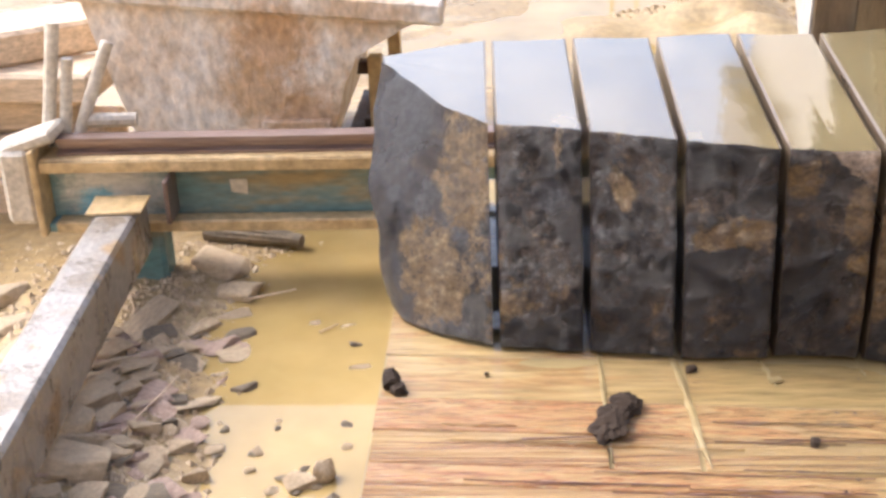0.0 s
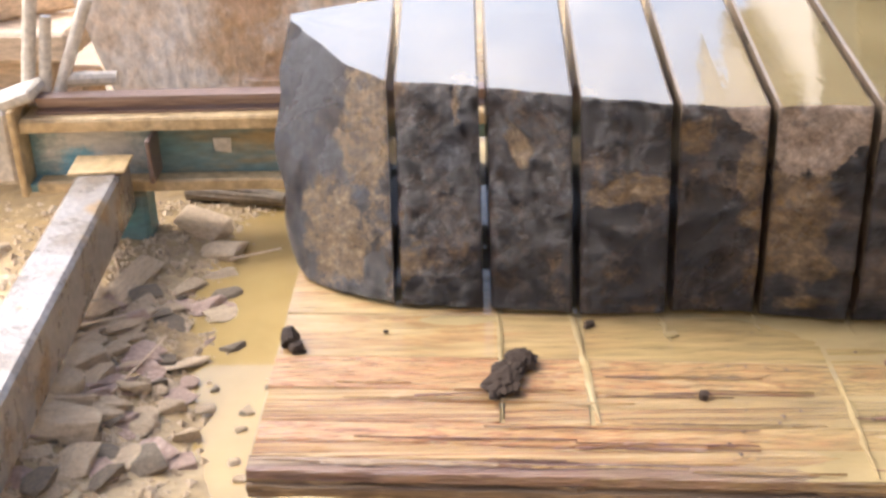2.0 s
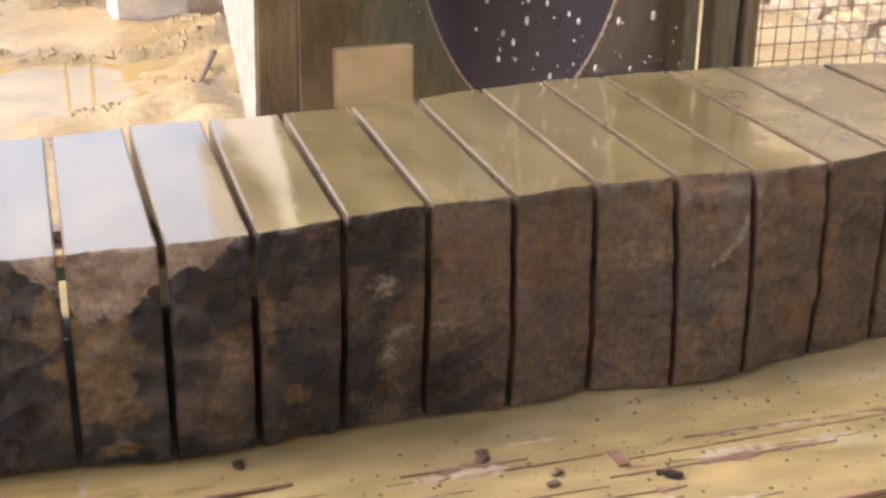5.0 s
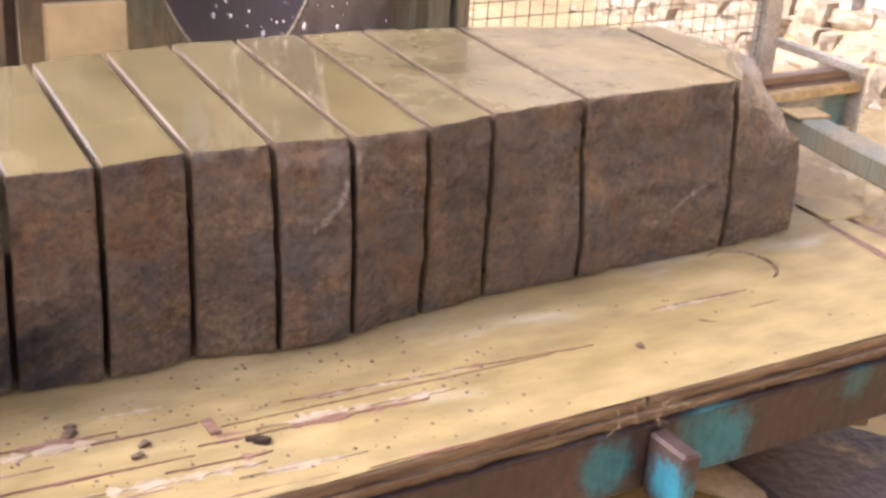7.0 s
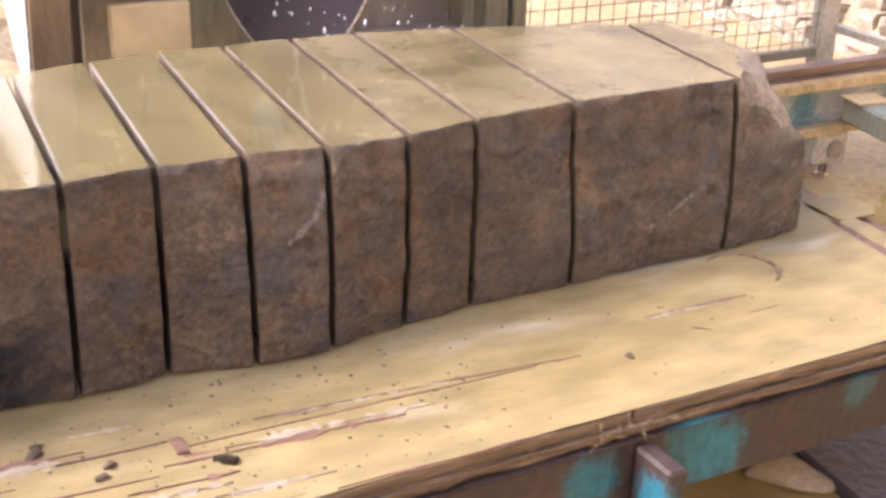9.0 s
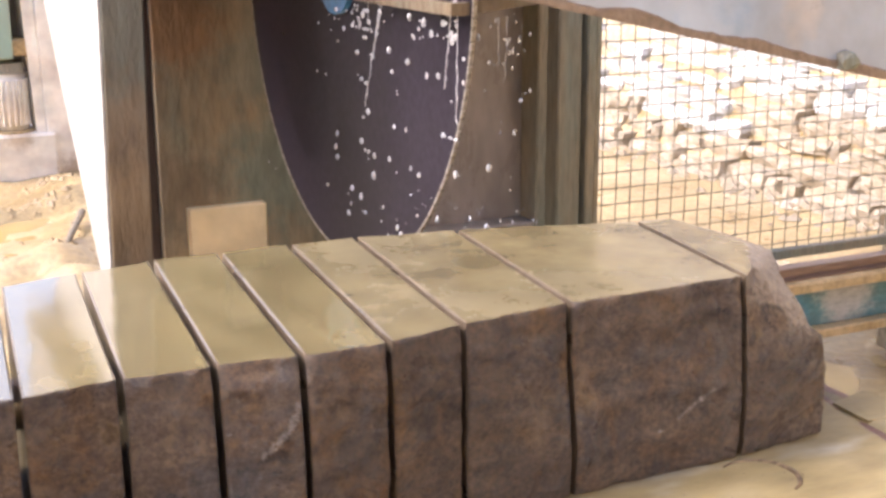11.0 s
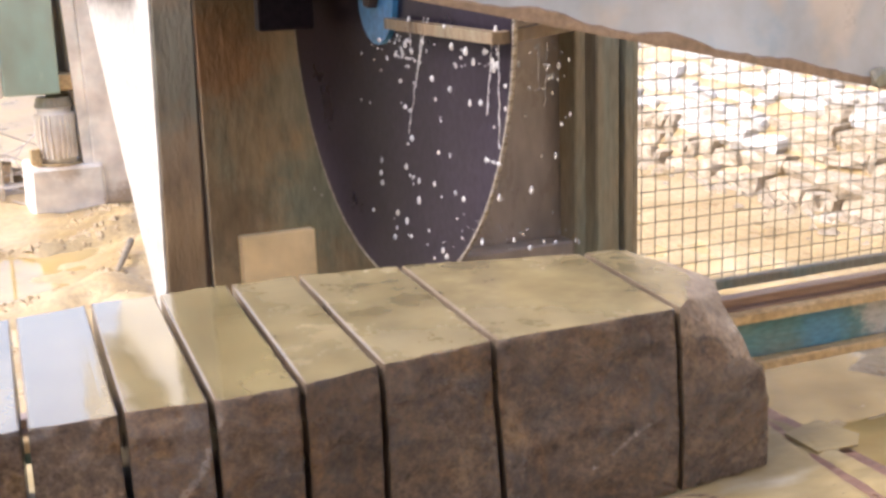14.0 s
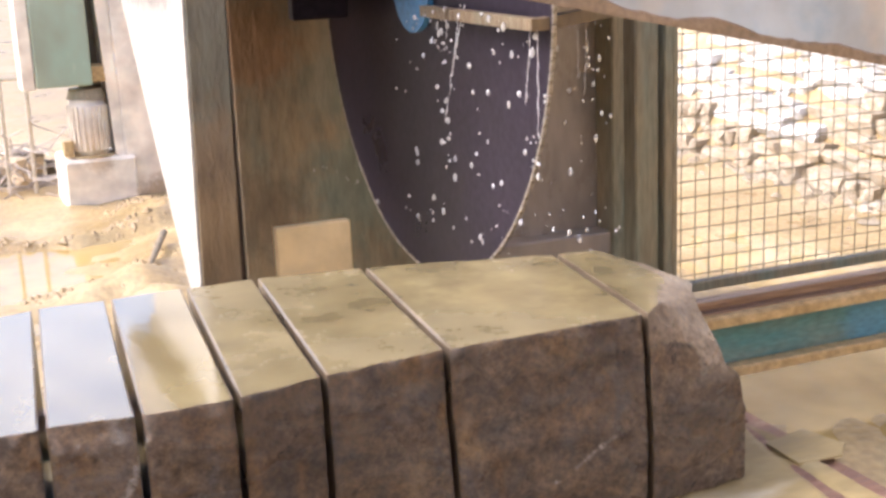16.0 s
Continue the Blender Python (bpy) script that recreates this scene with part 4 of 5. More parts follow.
G = 0.0065
slab(0, -1.25, KERF[0] - G, shrink0=low_end)
for i in range(len(KERF) - 1):
    slab(i + 1, KERF[i] + G, KERF[i + 1] - G)
slab(17, KERF[-1] + G, 2.01, shrink1=high_end)


# ---- saw gantry ----
BX, BY, BZ, BR = 0.95, 1.736, 1.417, 0.896


def saw_blade(gantry_):
    bm = bmesh.new()
    N = 96
    prof = []
    for sd_ in (-1, 1):
        prof.append([bm.verts.new((sd_ * 0.004, BR * math.sin(2 * math.pi * k / N), BR * math.cos(2 * math.pi * k / N))) for k in range(N)])
    bm.faces.new(prof[0]), bm.faces.new(prof[1][::-1])
    for k in range(N):
        bm.faces.new((prof[0][k], prof[0][(k + 1) % N], prof[1][(k + 1) % N], prof[1][k]))
    d = part("blade", bm, M_blade, gantry_, "large dark wet circular saw blade")
    d.location = (BX, BY, BZ)
    first = None
    for k in range(96):
        if first is None:
            ob = first = part("segment", box(-0.005, 0.005, -0.0275, 0.0275, BR + 0.0004, BR + 0.009, 0), M_greysteel, d, "worn diamond segment")
        else:
            ob = new("segment", first.data)
            ob.parent = d
        ob.matrix_local = Matrix.Rotation(-2 * math.pi * (k + 0.5) / 96, 4, "X")
    part("flange", tube((-0.022, 0, 0), (-0.0045, 0, 0), 0.15, 40), M_blue, d, "blue hub flange")
    part("nut", tube((-0.05, 0, 0), (-0.0225, 0, 0), 0.04, 6), M_rust, d)
    return d


def gantry():
    t = thing("stone_saw", "mud-spattered steel gantry stone saw with brown and green panels", "stone saw")
    part("post", prism([(1.55, -0.02), (1.58, -0.02), (1.60, 0.45), (2.55, 1.33), (2.9, 1.66), (2.9, 2.6), (1.55, 2.6)], "x", 0.205, 0.318, 0.004), M_post, t, "brown mud-streaked post with a raking back edge")
    # thin sheet whose pale colour stands for sun falling on the post's side
    part("post_side", prism([(1.556, 0.30), (1.60, 0.46), (2.545, 1.335), (2.89, 1.665), (2.89, 2.59), (1.556, 2.59)], "x", 0.199, 0.2035), M_postlight, t, "side of the post coloured pale for the sun on it")
    for ob in t.children:
        for v in ob.data.vertices:
            v.co.x += 0.02 * (v.co.z - 1.4)
    part("panel", box(0.595, 1.38, 2.72, 2.78, -0.02, 2.6, 0.004), M_panel, t, "green-brown rear panel")
    # dark strip standing in for the shaded gap between post and panel
    part("panel_gap_shade", box(0.52, 0.59, 2.74, 2.79, -0.02, 2.6, 0.004), M_rust, t)
    part("panel", box(1.385, 2.17, 2.70, 2.76, 0.0, 2.6, 0.004), M_panel2, t, "grey-brown side panel")
    part("sill", box(1.385, 2.17, 2.58, 2.695, 0.18, 0.32, 0.006), M_panel2, t)
    part("jamb", box(2.10, 2.17, 2.56, 2.698, 0.0, 2.6, 0.006), M_green, t)
    part("post", box(1.645, 1.735, 1.62, 1.70, -0.02, 2.6, 0.006), M_green, t, "green steel post")
    part("post", box(1.742, 1.775, 1.60, 1.66, -0.02, 2.6, 0.004), M_green, t)
    part("post", box(1.780, 1.800, 1.61, 1.65, -0.02, 2.6, 0.003), M_green, t)
    part("guard_box", box(0.705, 0.90, 2.25, 2.31, 1.29, 2.6, 0.006), M_blade, t, "black guard box")
    part("spray_bar", prism([(0.85, 1.325), (0.85, 1.355), (1.58, 1.357), (1.58, 1.325)], "x", 0.895, 0.925), M_post, t, "muddy spray bar beside the blade")
    part("spray_bar", prism([(0.9255, 1.324), (0.9255, 1.354), (1.40, 1.41), (1.40, 1.375)], "y", 0.853, 0.889), M_post, t, "cross bar of the spray pipe")
    part("spray_hanger", box(1.34, 1.38, 0.862, 0.888, 1.40, 1.9, 0.003), M_panel2, t)
    part("spindle_arm", box(0.99, 1.30, 1.60, 1.87, 1.30, 1.62, 0.01), M_blade, t, "dark spindle arm")
    # added out of view: its left edge ends the sky's reflection on the slabs
    part("reflection_box", box(0.11, 2.20, 1.78, 2.69, 1.47, 2.6, 0.01), M_post, t, "unseen brown box added to darken reflections in the wet tops")
    part("crossbeam", box(0.205, 1.80, 1.62, 1.95, 2.605, 2.9, 0.01), M_green, t)
    return t


SAW = gantry()
BLADE = saw_blade(SAW)


def hood():
    a, b = Vector((0.584, 0.72, 1.461)), Vector((1.494, 0.72, 1.260))
    d = b - a
    n = 90
    bm, bm2 = bmesh.new(), bmesh.new()
    f, g = [], []
    for k in range(n + 1):
        p = a + d * (-0.5 + 2.4 * k / n)
        f.append([bm.verts.new(p + Vector(c)) for c in ((0, 0, 0.006), (0, 0, 0.7), (0.0, 0.06, 0.7), (0.0, 0.06, 0.006))])
        h = 0.018 + 0.022 * max(0, wob(k * 0.13, 1, 2, 1.0) + 0.25) + 0.006 * wob(k * 0.5, 3, 1, 1.0)
        o = Vector((0, -0.0053, 0))
        g.append([bm2.verts.new(p + c) for c in (o, o + Vector((0, 0, h)), Vector((0, -0.0008, h + 0.004)), Vector((0, -0.0008, 0.001)))])
    for bb, ff in ((bm, f), (bm2, g)):
        for k in range(n):
            for j in range(4):
                bb.faces.new((ff[k][j], ff[k + 1][j], ff[k + 1][(j + 1) % 4], ff[k][(j + 1) % 4]))
        bb.faces.new(ff[0]), bb.faces.new(ff[-1][::-1])
    arm = part("arm", bm, M_hood, SAW, "faded blue and white arm plate")
    part("mud_edge", bm2, M_hoodmud, arm, "dried brown mud along the edge")
    part("lug", stone_bm(0.06, 0.05, 0.05, 3), M_green, arm, "green lug").location = (2.0, 0.715, 1.179)


hood()


def mesh_guard():
    t = thing("mesh_guard", "welded wire mesh guard in a green and pale steel frame", "mesh guard")
    y = 1.63
    for i in range(24):
        x = 1.826 + i * 0.0565
        part("wire", tube((x + 0.003 * wob(i, 2, 3), y, 0.37), (x + 0.004 * wob(i, 5, 1), y, 1.78), 0.0021, 5), M_wire, t)
    for i in range(26):
        z = 0.392 + i * 0.0545
        part("wire", tube((1.80, y - 0.0045, z + 0.003 * wob(i, 2, 8)), (3.13, y - 0.0045, z), 0.0021, 5), M_wire, t)
    part("bottom_rail", box(1.802, 3.128, 1.612, 1.65, 0.333, 0.369, 0.004), M_green, t, "green bottom rail")
    part("end_post", box(3.13, 3.21, 1.60, 1.67, -0.02, 1.8, 0.004), M_galv, t, "pale galvanised end post")
    part("brace", box(3.22, 3.26, 1.18, 1.66, 0.414, 0.445, 0.003), M_galv, t, "pale brace")
    return t


mesh_guard()


def wood_block():
    t = rough(box(0.424, 0.655, 1.60, 1.64, 0.50, 0.742, 0.004), 0.006, 9)
    tagged(part("wood_offcut", t, M_offcut), "pale sawn timber offcut standing against the saw frame", "timber offcut")
    s = thing("ledge", "low muddy steel ledge behind the saw table", "ledge")
    part("top", box(0.36, 1.5, 1.56, 1.70, 0.47, 0.499, 0.004), M_post, s)
    part("leg", box(0.40, 0.46, 1.60, 1.66, -0.02, 0.469, 0.004), M_post, s)
    part("leg", box(1.40, 1.46, 1.60, 1.66, -0.02, 0.469, 0.004), M_post, s)


wood_block()


# ---- hopper cart and the things beside it ----
def hopper():
    t = thing("hopper_cart", "rust-stained pale steel tipping hopper on a low cart", "hopper cart")
    yf, yb = 1.8, 2.7
    out = [(-1.86, 0.66), (-0.85, 0.565), (-0.905, 0.548), (-1.06, 0.47), (-1.105, 0.38), (-1.118, 0.30), (-1.14, 0.19), (-1.735, 0.20), (-1.83, 0.55)]
    part("bin", prism(out, "y", yf, yb, 0.008), M_hopper, t)
    rim = rough(box(-1.90, -0.80, yf - 0.035, yf - 0.001, 0.556, 0.624, 0.01), 0.003, 6)
    for v in rim.verts:
        v.co.z -= 0.092 * (v.co.x + 0.82)
    part("rim", rim, M_hopper, t)
    part("lug", prism([(-1.40, 0.165), (-1.138, 0.165), (-1.143, 0.277), (-1.345, 0.277), (-1.37, 0.22)], "y", yf - 0.03, yf - 0.002, 0.003), M_hopper, t)
    for x in (-1.72, -1.03):
        for y in (2.0, 2.6):
            part("stand_post", box(x - 0.022, x + 0.022, y, y + 0.05, -0.02, 0.40 if x > -1.2 else 0.205, 0.004), M_mudsteel, t)
    for z in (0.075, 0.275):
        part("stand_rail", box(-1.15, -0.95, 2.30, 2.35, z - 0.022, z + 0.022, 0.004), M_rust, t)
    part("stand_rail", box(-1.15, -1.11, 2.02, 2.62, 0.055, 0.10, 0.004), M_rust, t)
    load = rough(box(-1.80, -0.90, 1.86, 2.64, 0.545, 0.585, 0.01), 0.015, 9)
    for v in load.verts:
        v.co.z -= 0.092 * (v.co.x + 0.82)
    part("load", load, M_rub, t, "stone waste in the bin")
    part("side_rim", rough(box(-0.845, -0.80, 1.802, 2.28, 0.568, 0.624, 0.006), 0.002, 6), M_hopper, t)
    rnd = random.Random(31)
    for k in range(18):
        x, y = rnd.uniform(-1.72, -0.95), rnd.uniform(1.88, 2.15)
        sx = rnd.uniform(0.09, 0.20)
        o = part("broken_stone", shard_bm(k + 40), M_rub)
        o.matrix_world = Matrix.LocRotScale((x, y, 0.612 - 0.092 * (x + 0.82)), Euler((rnd.uniform(-.25, .25), rnd.uniform(-.25, .25), rnd.uniform(0, 3.1))), (sx, sx * 0.7, rnd.uniform(0.08, 0.12)))
        tagged(o, "pale broken stone heaped in the rusty hopper", "broken stone", "stones in the hopper")
    bar = rough(box(-1.45, -0.545, 2.20, 2.30, 0.6255, 0.70, 0.01), 0.004, 5)
    tagged(part("stone_bar", bar, M_rub), "long pale stone offcut lying across the hopper rim", "stone bar")
    return t


hopper()


def pipe_stand():
    t = thing("pipe_stand", "pale muddy steel pipes standing on the end of the rail beam", "pipe stand")
    part("pipe", rough(tube((-1.838, 1.352, 0.3685), (-1.790, 1.40, 0.69), 0.018, 12), 0.002, 30), M_galv, t)
    part("pipe", rough(tube((-1.792, 1.352, 0.3685), (-1.760, 1.38, 0.60), 0.016, 12), 0.002, 30), M_galv, t)
    part("pipe", tube((-1.760, 1.35, 0.375), (-1.660, 1.42, 0.63), 0.017, 12), M_galv, t)
    part("foot", box(-1.87, -1.72, 1.338, 1.366, 0.3682, 0.378, 0.002), M_galv, t)
    part("cross_pipe", tube((-1.745, 1.372, 0.43), (-1.60, 1.39, 0.425), 0.020, 10), M_galv, t)


pipe_stand()


def timber_stack():
    specs = [(-2.75, -1.92, 1.72, 2.05, -0.02, 0.12, 3), (-2.7, -1.86, 1.75, 2.1, 0.121, 0.24, -4), (-2.6, -1.95, 1.80, 2.2, 0.241, 0.35, 6), (-2.6, -1.83, 1.75, 1.98, 0.351, 0.445, -3), (-2.75, -1.85, 1.72, 1.98, 0.446, 0.55, 33), (-2.1, -1.86, 2.10, 2.24, 0.446, 0.53, -6)]
    for x0, x1, y0, y1, z0, z1, a in specs:
        c = Vector(((x0 + x1) / 2, (y0 + y1) / 2, 0))
        ob = part("timber_beam", rough(box(x0, x1, y0, y1, z0, z1, 0.012, m=Matrix.Translation(c) @ Matrix.Rotation(radians(a), 4, "Z") @ Matrix.Translation(-c)), 0.003, 5), M_timber)
        tagged(ob, "muddy rough-sawn timber beam lying in a stack", "timber beam", "stacked timber beams")


timber_stack()


# ---- rubble ----
def rubble():
    rnd = random.Random(11)
    meshes = {}
    for k in range(9):
        for m, key in ((M_rub, "p"), (M_rub_dark, "d"), (M_rub_pink, "r")):
            o = part("broken_stone", shard_bm(k + 1), m)
            meshes[key, k] = o.data
            bpy.data.objects.remove(o)

    def put(x, y, sx, sy, sz, rz, tilt=0, key="p", k=None, lab="", z=None):
        k = rnd.randrange(9) if k is None else k
        o = new("broken_stone", meshes[key, k])
        h = max(ground_h(x, y), 0.0) if z is None else z
        o.matrix_world = Matrix.LocRotScale((x, y, h + sz * 0.08), Euler((radians(tilt), radians(rnd.uniform(-6, 6)), radians(rz))), (sx, sy, sz))
        tagged(o, lab or ({"p": "angular broken brown stone lying in wet mud", "d": "dark broken stone lying in wet mud", "r": "reddish flat stone flake lying in wet mud"}[key]), "broken stone", "broken stones by the rail")

    put(-1.40, 1.33, 0.17, 0.14, 0.085, -20, 4, "p", 0, "squared tan stone offcut lying in the puddle")
    put(-1.335, 1.20, 0.15, 0.11, 0.07, -25, -6, "p", 1, "squared tan stone offcut lying in the puddle")
    put(-1.525, 0.97, 0.085, 0.26, 0.03, -20, 8, "p", 2, "long flat brown stone flake lying in mud")
    put(-1.62, 0.91, 0.12, 0.09, 0.06, 30, 12)
    put(-1.58, 0.81, 0.16, 0.07, 0.05, 25, 5)
    put(-1.62, 0.70, 0.08, 0.10, 0.07, 10, 20)
    put(-1.54, 0.58, 0.15, 0.10, 0.05, 35, 8)
    put(-1.53, 0.45, 0.12, 0.10, 0.07, -10, 10)
    put(-1.50, 0.32, 0.21, 0.10, 0.07, -8, 5, "p", 4, "large reddish broken stone lying in mud")
    put(-1.39, 0.49, 0.07, 0.06, 0.055, 30)
    put(-1.345, 0.515, 0.04, 0.035, 0.035, 10, 0, "d")
    put(-1.03, 0.33, 0.07, 0.06, 0.05, 30, 10)
    put(-0.985, 0.355, 0.05, 0.05, 0.09, 10, 5, "p", 3)
    put(-1.22, 0.70, 0.07, 0.035, 0.03, 15, 8, "d", 5)
    put(-0.985, 0.91, 0.035, 0.03, 0.025, 10, 0, "d")
    put(-0.96, 0.80, 0.06, 0.025, 0.02, 5, 0, "p")
    put(-1.02, 1.0, 0.05, 0.02, 0.018, 40, 0, "p")
    put(-1.10, 1.02, 0.03, 0.03, 0.02, 0, 0, "p")
    put(-1.28, 0.95, 0.09, 0.05, 0.03, 35, 12, "d")
    put(-1.33, 1.06, 0.12, 0.045, 0.03, 20, 10)
    put(-1.32, 0.23, 0.10, 0.09, 0.05, 30, 10, "d", 1, "dark slate stone standing in mud")
    put(-1.47, 0.12, 0.09, 0.08, 0.05, 70, 15, "d", 6)
    put(-1.62, 0.20, 0.08, 0.08, 0.05, 20, 5, "p")
    put(-1.95, 1.15, 0.14, 0.10, 0.06, 20)
    put(-1.86, 0.62, 0.16, 0.12, 0.06, 20)
    for x, y, sx, sy, sz, rz, key in ((-1.44, 0.20, 0.11, 0.09, 0.04, 80, "p"), (-1.36, 0.16, 0.09, 0.06, 0.04, 50, "d"), (-1.50, 0.42, 0.13, 0.08, 0.05, 10, "p"), (-1.42, 0.40, 0.07, 0.09, 0.05, 15, "p"), (-1.47, 0.52, 0.09, 0.07, 0.04, 60, "p"), (-1.56, 0.66, 0.14, 0.09, 0.035, 20, "p"),
                                    (-1.49, 0.64, 0.10, 0.06, 0.03, 35, "p"), (-1.55, 0.74, 0.17, 0.06, 0.03, 25, "p"), (-1.46, 0.80, 0.06, 0.20, 0.03, -25, "p"), (-1.40, 0.88, 0.08, 0.05, 0.03, 10, "p"), (-1.38, 0.98, 0.10, 0.05, 0.03, 60, "p"), (-1.30, 0.44, 0.06, 0.05, 0.04, 30, "p"), (-1.25, 0.34, 0.06, 0.04, 0.04, 10, "p"), (-1.34, 0.36, 0.08, 0.05, 0.035, 70, "p"), (-1.28, 0.84, 0.07, 0.04, 0.02, 20, "p"),
                                    (-1.66, 0.46, 0.14, 0.11, 0.05, 20, "p"), (-1.70, 0.62, 0.12, 0.09, 0.05, 70, "p"), (-1.78, 0.86, 0.2, 0.07, 0.04, 60, "p"), (-1.90, 0.98, 0.18, 0.12, 0.06, 10, "p"), (-1.74, 1.10, 0.1, 0.06, 0.03, 10, "p")):
        put(x, y, sx, sy, sz, rz, rnd.uniform(-12, 12), key)
    for i in range(110):
        y = rnd.uniform(-0.25, 1.2)
        x = rnd.gauss(-1.52, 0.17)
        if x > -1.22 or x < -2.1:
            continue
        s = rnd.choice((0.014, 0.018, 0.022, 0.028, 0.036, 0.048)) * rnd.uniform(0.7, 1.2)
        if -1.61 < x < -1.48 and s > 0.05:
            s = 0.04
        put(x, y, s * rnd.uniform(0.9, 1.9), s, s * rnd.uniform(0.3, 0.6), rnd.uniform(0, 180), rnd.uniform(-15, 15), "d" if rnd.random() < 0.10 else "p")
    for i in range(26):
        x, y = rnd.uniform(-1.25, -0.9), rnd.uniform(0.0, 0.62)
        s = rnd.uniform(0.012, 0.03)
        put(x, y, s * 1.3, s, s * 0.7, rnd.uniform(0, 180), 0, "d" if rnd.random() < 0.4 else "p", z=0.004)
    # flat flakes shingled over the bank
    for i in range(120):
        x, y = rnd.gauss(-1.50, 0.13), rnd.uniform(-0.15, 0.95)
        if -1.95 < x < -1.23:
            f = rnd.uniform(0.035, 0.085)
            put(x, y, f * rnd.uniform(1.0, 2.0), f, f * rnd.uniform(0.18, 0.35), rnd.uniform(-40, 60), rnd.uniform(-22, 22), rnd.choice("pprrd"))
    # flat stones under the table front and by the far tie beam
    put(1.45, -0.20, 0.26, 0.20, 0.06, 20, 4, "p", 0, "pale flat stone lying under the saw table", z=0.0)
    put(1.62, -0.33, 0.2, 0.16, 0.05, -30, 4, "p", 4, "pale flat stone lying under the saw table", z=0.0)
    put(1.86, -0.42, 0.2, 0.14, 0.05, 10, 4, "p", 2, z=0.0)
    for i in range(40):
        put(rnd.uniform(1.3, 2.8), rnd.uniform(-0.6, 0.0), rnd.uniform(0.03, 0.07), rnd.uniform(0.02, 0.05), 0.025, rnd.uniform(0, 180), 0, "p", z=0.004)
    slab_ = part("flat_slab", rough(prism([(1.47, -0.05), (1.80, -0.12), (1.95, -0.34), (1.70, -0.50), (1.44, -0.40)], "z", -0.01, 0.035, 0.008), 0.010, 7), M_purple)
    tagged(slab_, "dark purplish wet slab lying on the ground beside the saw table", "slab")
    # broken stone heaped behind the second saw
    for i in range(26):
        put(rnd.gauss(0.02, 0.16), rnd.uniform(6.8, 7.4), rnd.uniform(0.08, 0.2), rnd.uniform(0.07, 0.15), rnd.uniform(0.06, 0.13), rnd.uniform(0, 180), rnd.uniform(-20, 20), "d" if i % 2 else "p", lab="grey broken stone heaped behind the second saw", z=rnd.uniform(0.0, 0.16))
    # driftwood in the puddle and thin sticks on the bank
    t = tube((-1.49, 1.53, 0.03), (-1.20, 1.45, 0.035), 0.028, 10, 0.018)
    bmesh.ops.subdivide_edges(t, edges=t.edges[:], cuts=4)
    tagged(part("driftwood", rough(t, 0.010, 14), M_rub_dark), "dark waterlogged log lying in the puddle", "log")
    for a, b, r in (((-1.44, 0.42, 0.05), (-1.36, 0.68, 0.055), 0.004), ((-1.30, 1.12, 0.02), (-1.17, 1.16, 0.03), 0.004), ((-1.08, 0.96, 0.012), (-1.04, 1.0, 0.012), 0.003), ((-1.60, 0.60, 0.07), (-1.47, 0.76, 0.06), 0.003)):
        tagged(part("stick", tube(a, b, r, 6, r * 0.5), M_timber), "thin dry stick lying in the mud", "stick", "sticks in the mud")


rubble()


def pebbles_stuff():
    """Countless chips and mud crumbs over the bank and the yard."""
    rnd = random.Random(5)
    verts, faces = [], []
    def crumb(x, y, z, s):
        b = len(verts)
        for dx, dy, dz in ((1, 0, 0), (-1, 0.2, 0), (0, 1, 0), (0.1, -1, 0), (0, 0, 0.8), (0, 0, -0.5)):
            verts.append((x + dx * s * rnd.uniform(0.6, 1.3), y + dy * s * rnd.uniform(0.6, 1.3), z + dz * s * rnd.uniform(0.6, 1.1)))
        for f in ((0, 2, 4), (2, 1, 4), (1, 3, 4), (3, 0, 4), (2, 0, 5), (1, 2, 5), (3, 1, 5), (0, 3, 5)):
            faces.append(tuple(b + i for i in f))
    for i in range(9000):
        x, y = rnd.gauss(-1.55, 0.22), rnd.uniform(-0.4, 1.5)
        if x < -1.2:
            crumb(x, y, ground_h(x, y), rnd.choice((0.003, 0.004, 0.006, 0.009, 0.013)) * rnd.uniform(0.7, 1.2))
    me = bpy.data.meshes.new("stone_chips")
    me.from_pydata(verts, [], faces)
    me.materials.append(M_chips)
    tagged(new("stone_chips", me), "small brown stone chips scattered over wet mud", "stone chips", kind="stuff")
    verts.clear(), faces.clear()
    for i in range(700):
        c = rnd.choice(((0.62, 5.2, 0.14, 0.35), (0.60, 5.5, 0.12, 0.25), (0.50, 4.15, 0.12, 0.25), (0.75, 5.7, 0.15, 0.12), (-0.04, 3.85, 0.08, 0.03), (0.10, 4.97, 0.25, 0.04), (-0.4, 5.1, 0.3, 0.05), (0.40, 5.05, 0.08, 0.06)))
        x, y = rnd.gauss(c[0], c[2]), rnd.gauss(c[1], c[3])
        crumb(x, y, ground_h(x, y) - 0.006, rnd.choice((0.008, 0.012, 0.016, 0.022, 0.030)) * rnd.uniform(0.6, 1.1))
    me = bpy.data.meshes.new("mud_clods")
    me.from_pydata(verts, [], faces)
    me.materials.append(M_clod)
    tagged(new("mud_clods", me), "pale yellow mud clods heaped on the yard", "mud clods", kind="stuff")


pebbles_stuff()


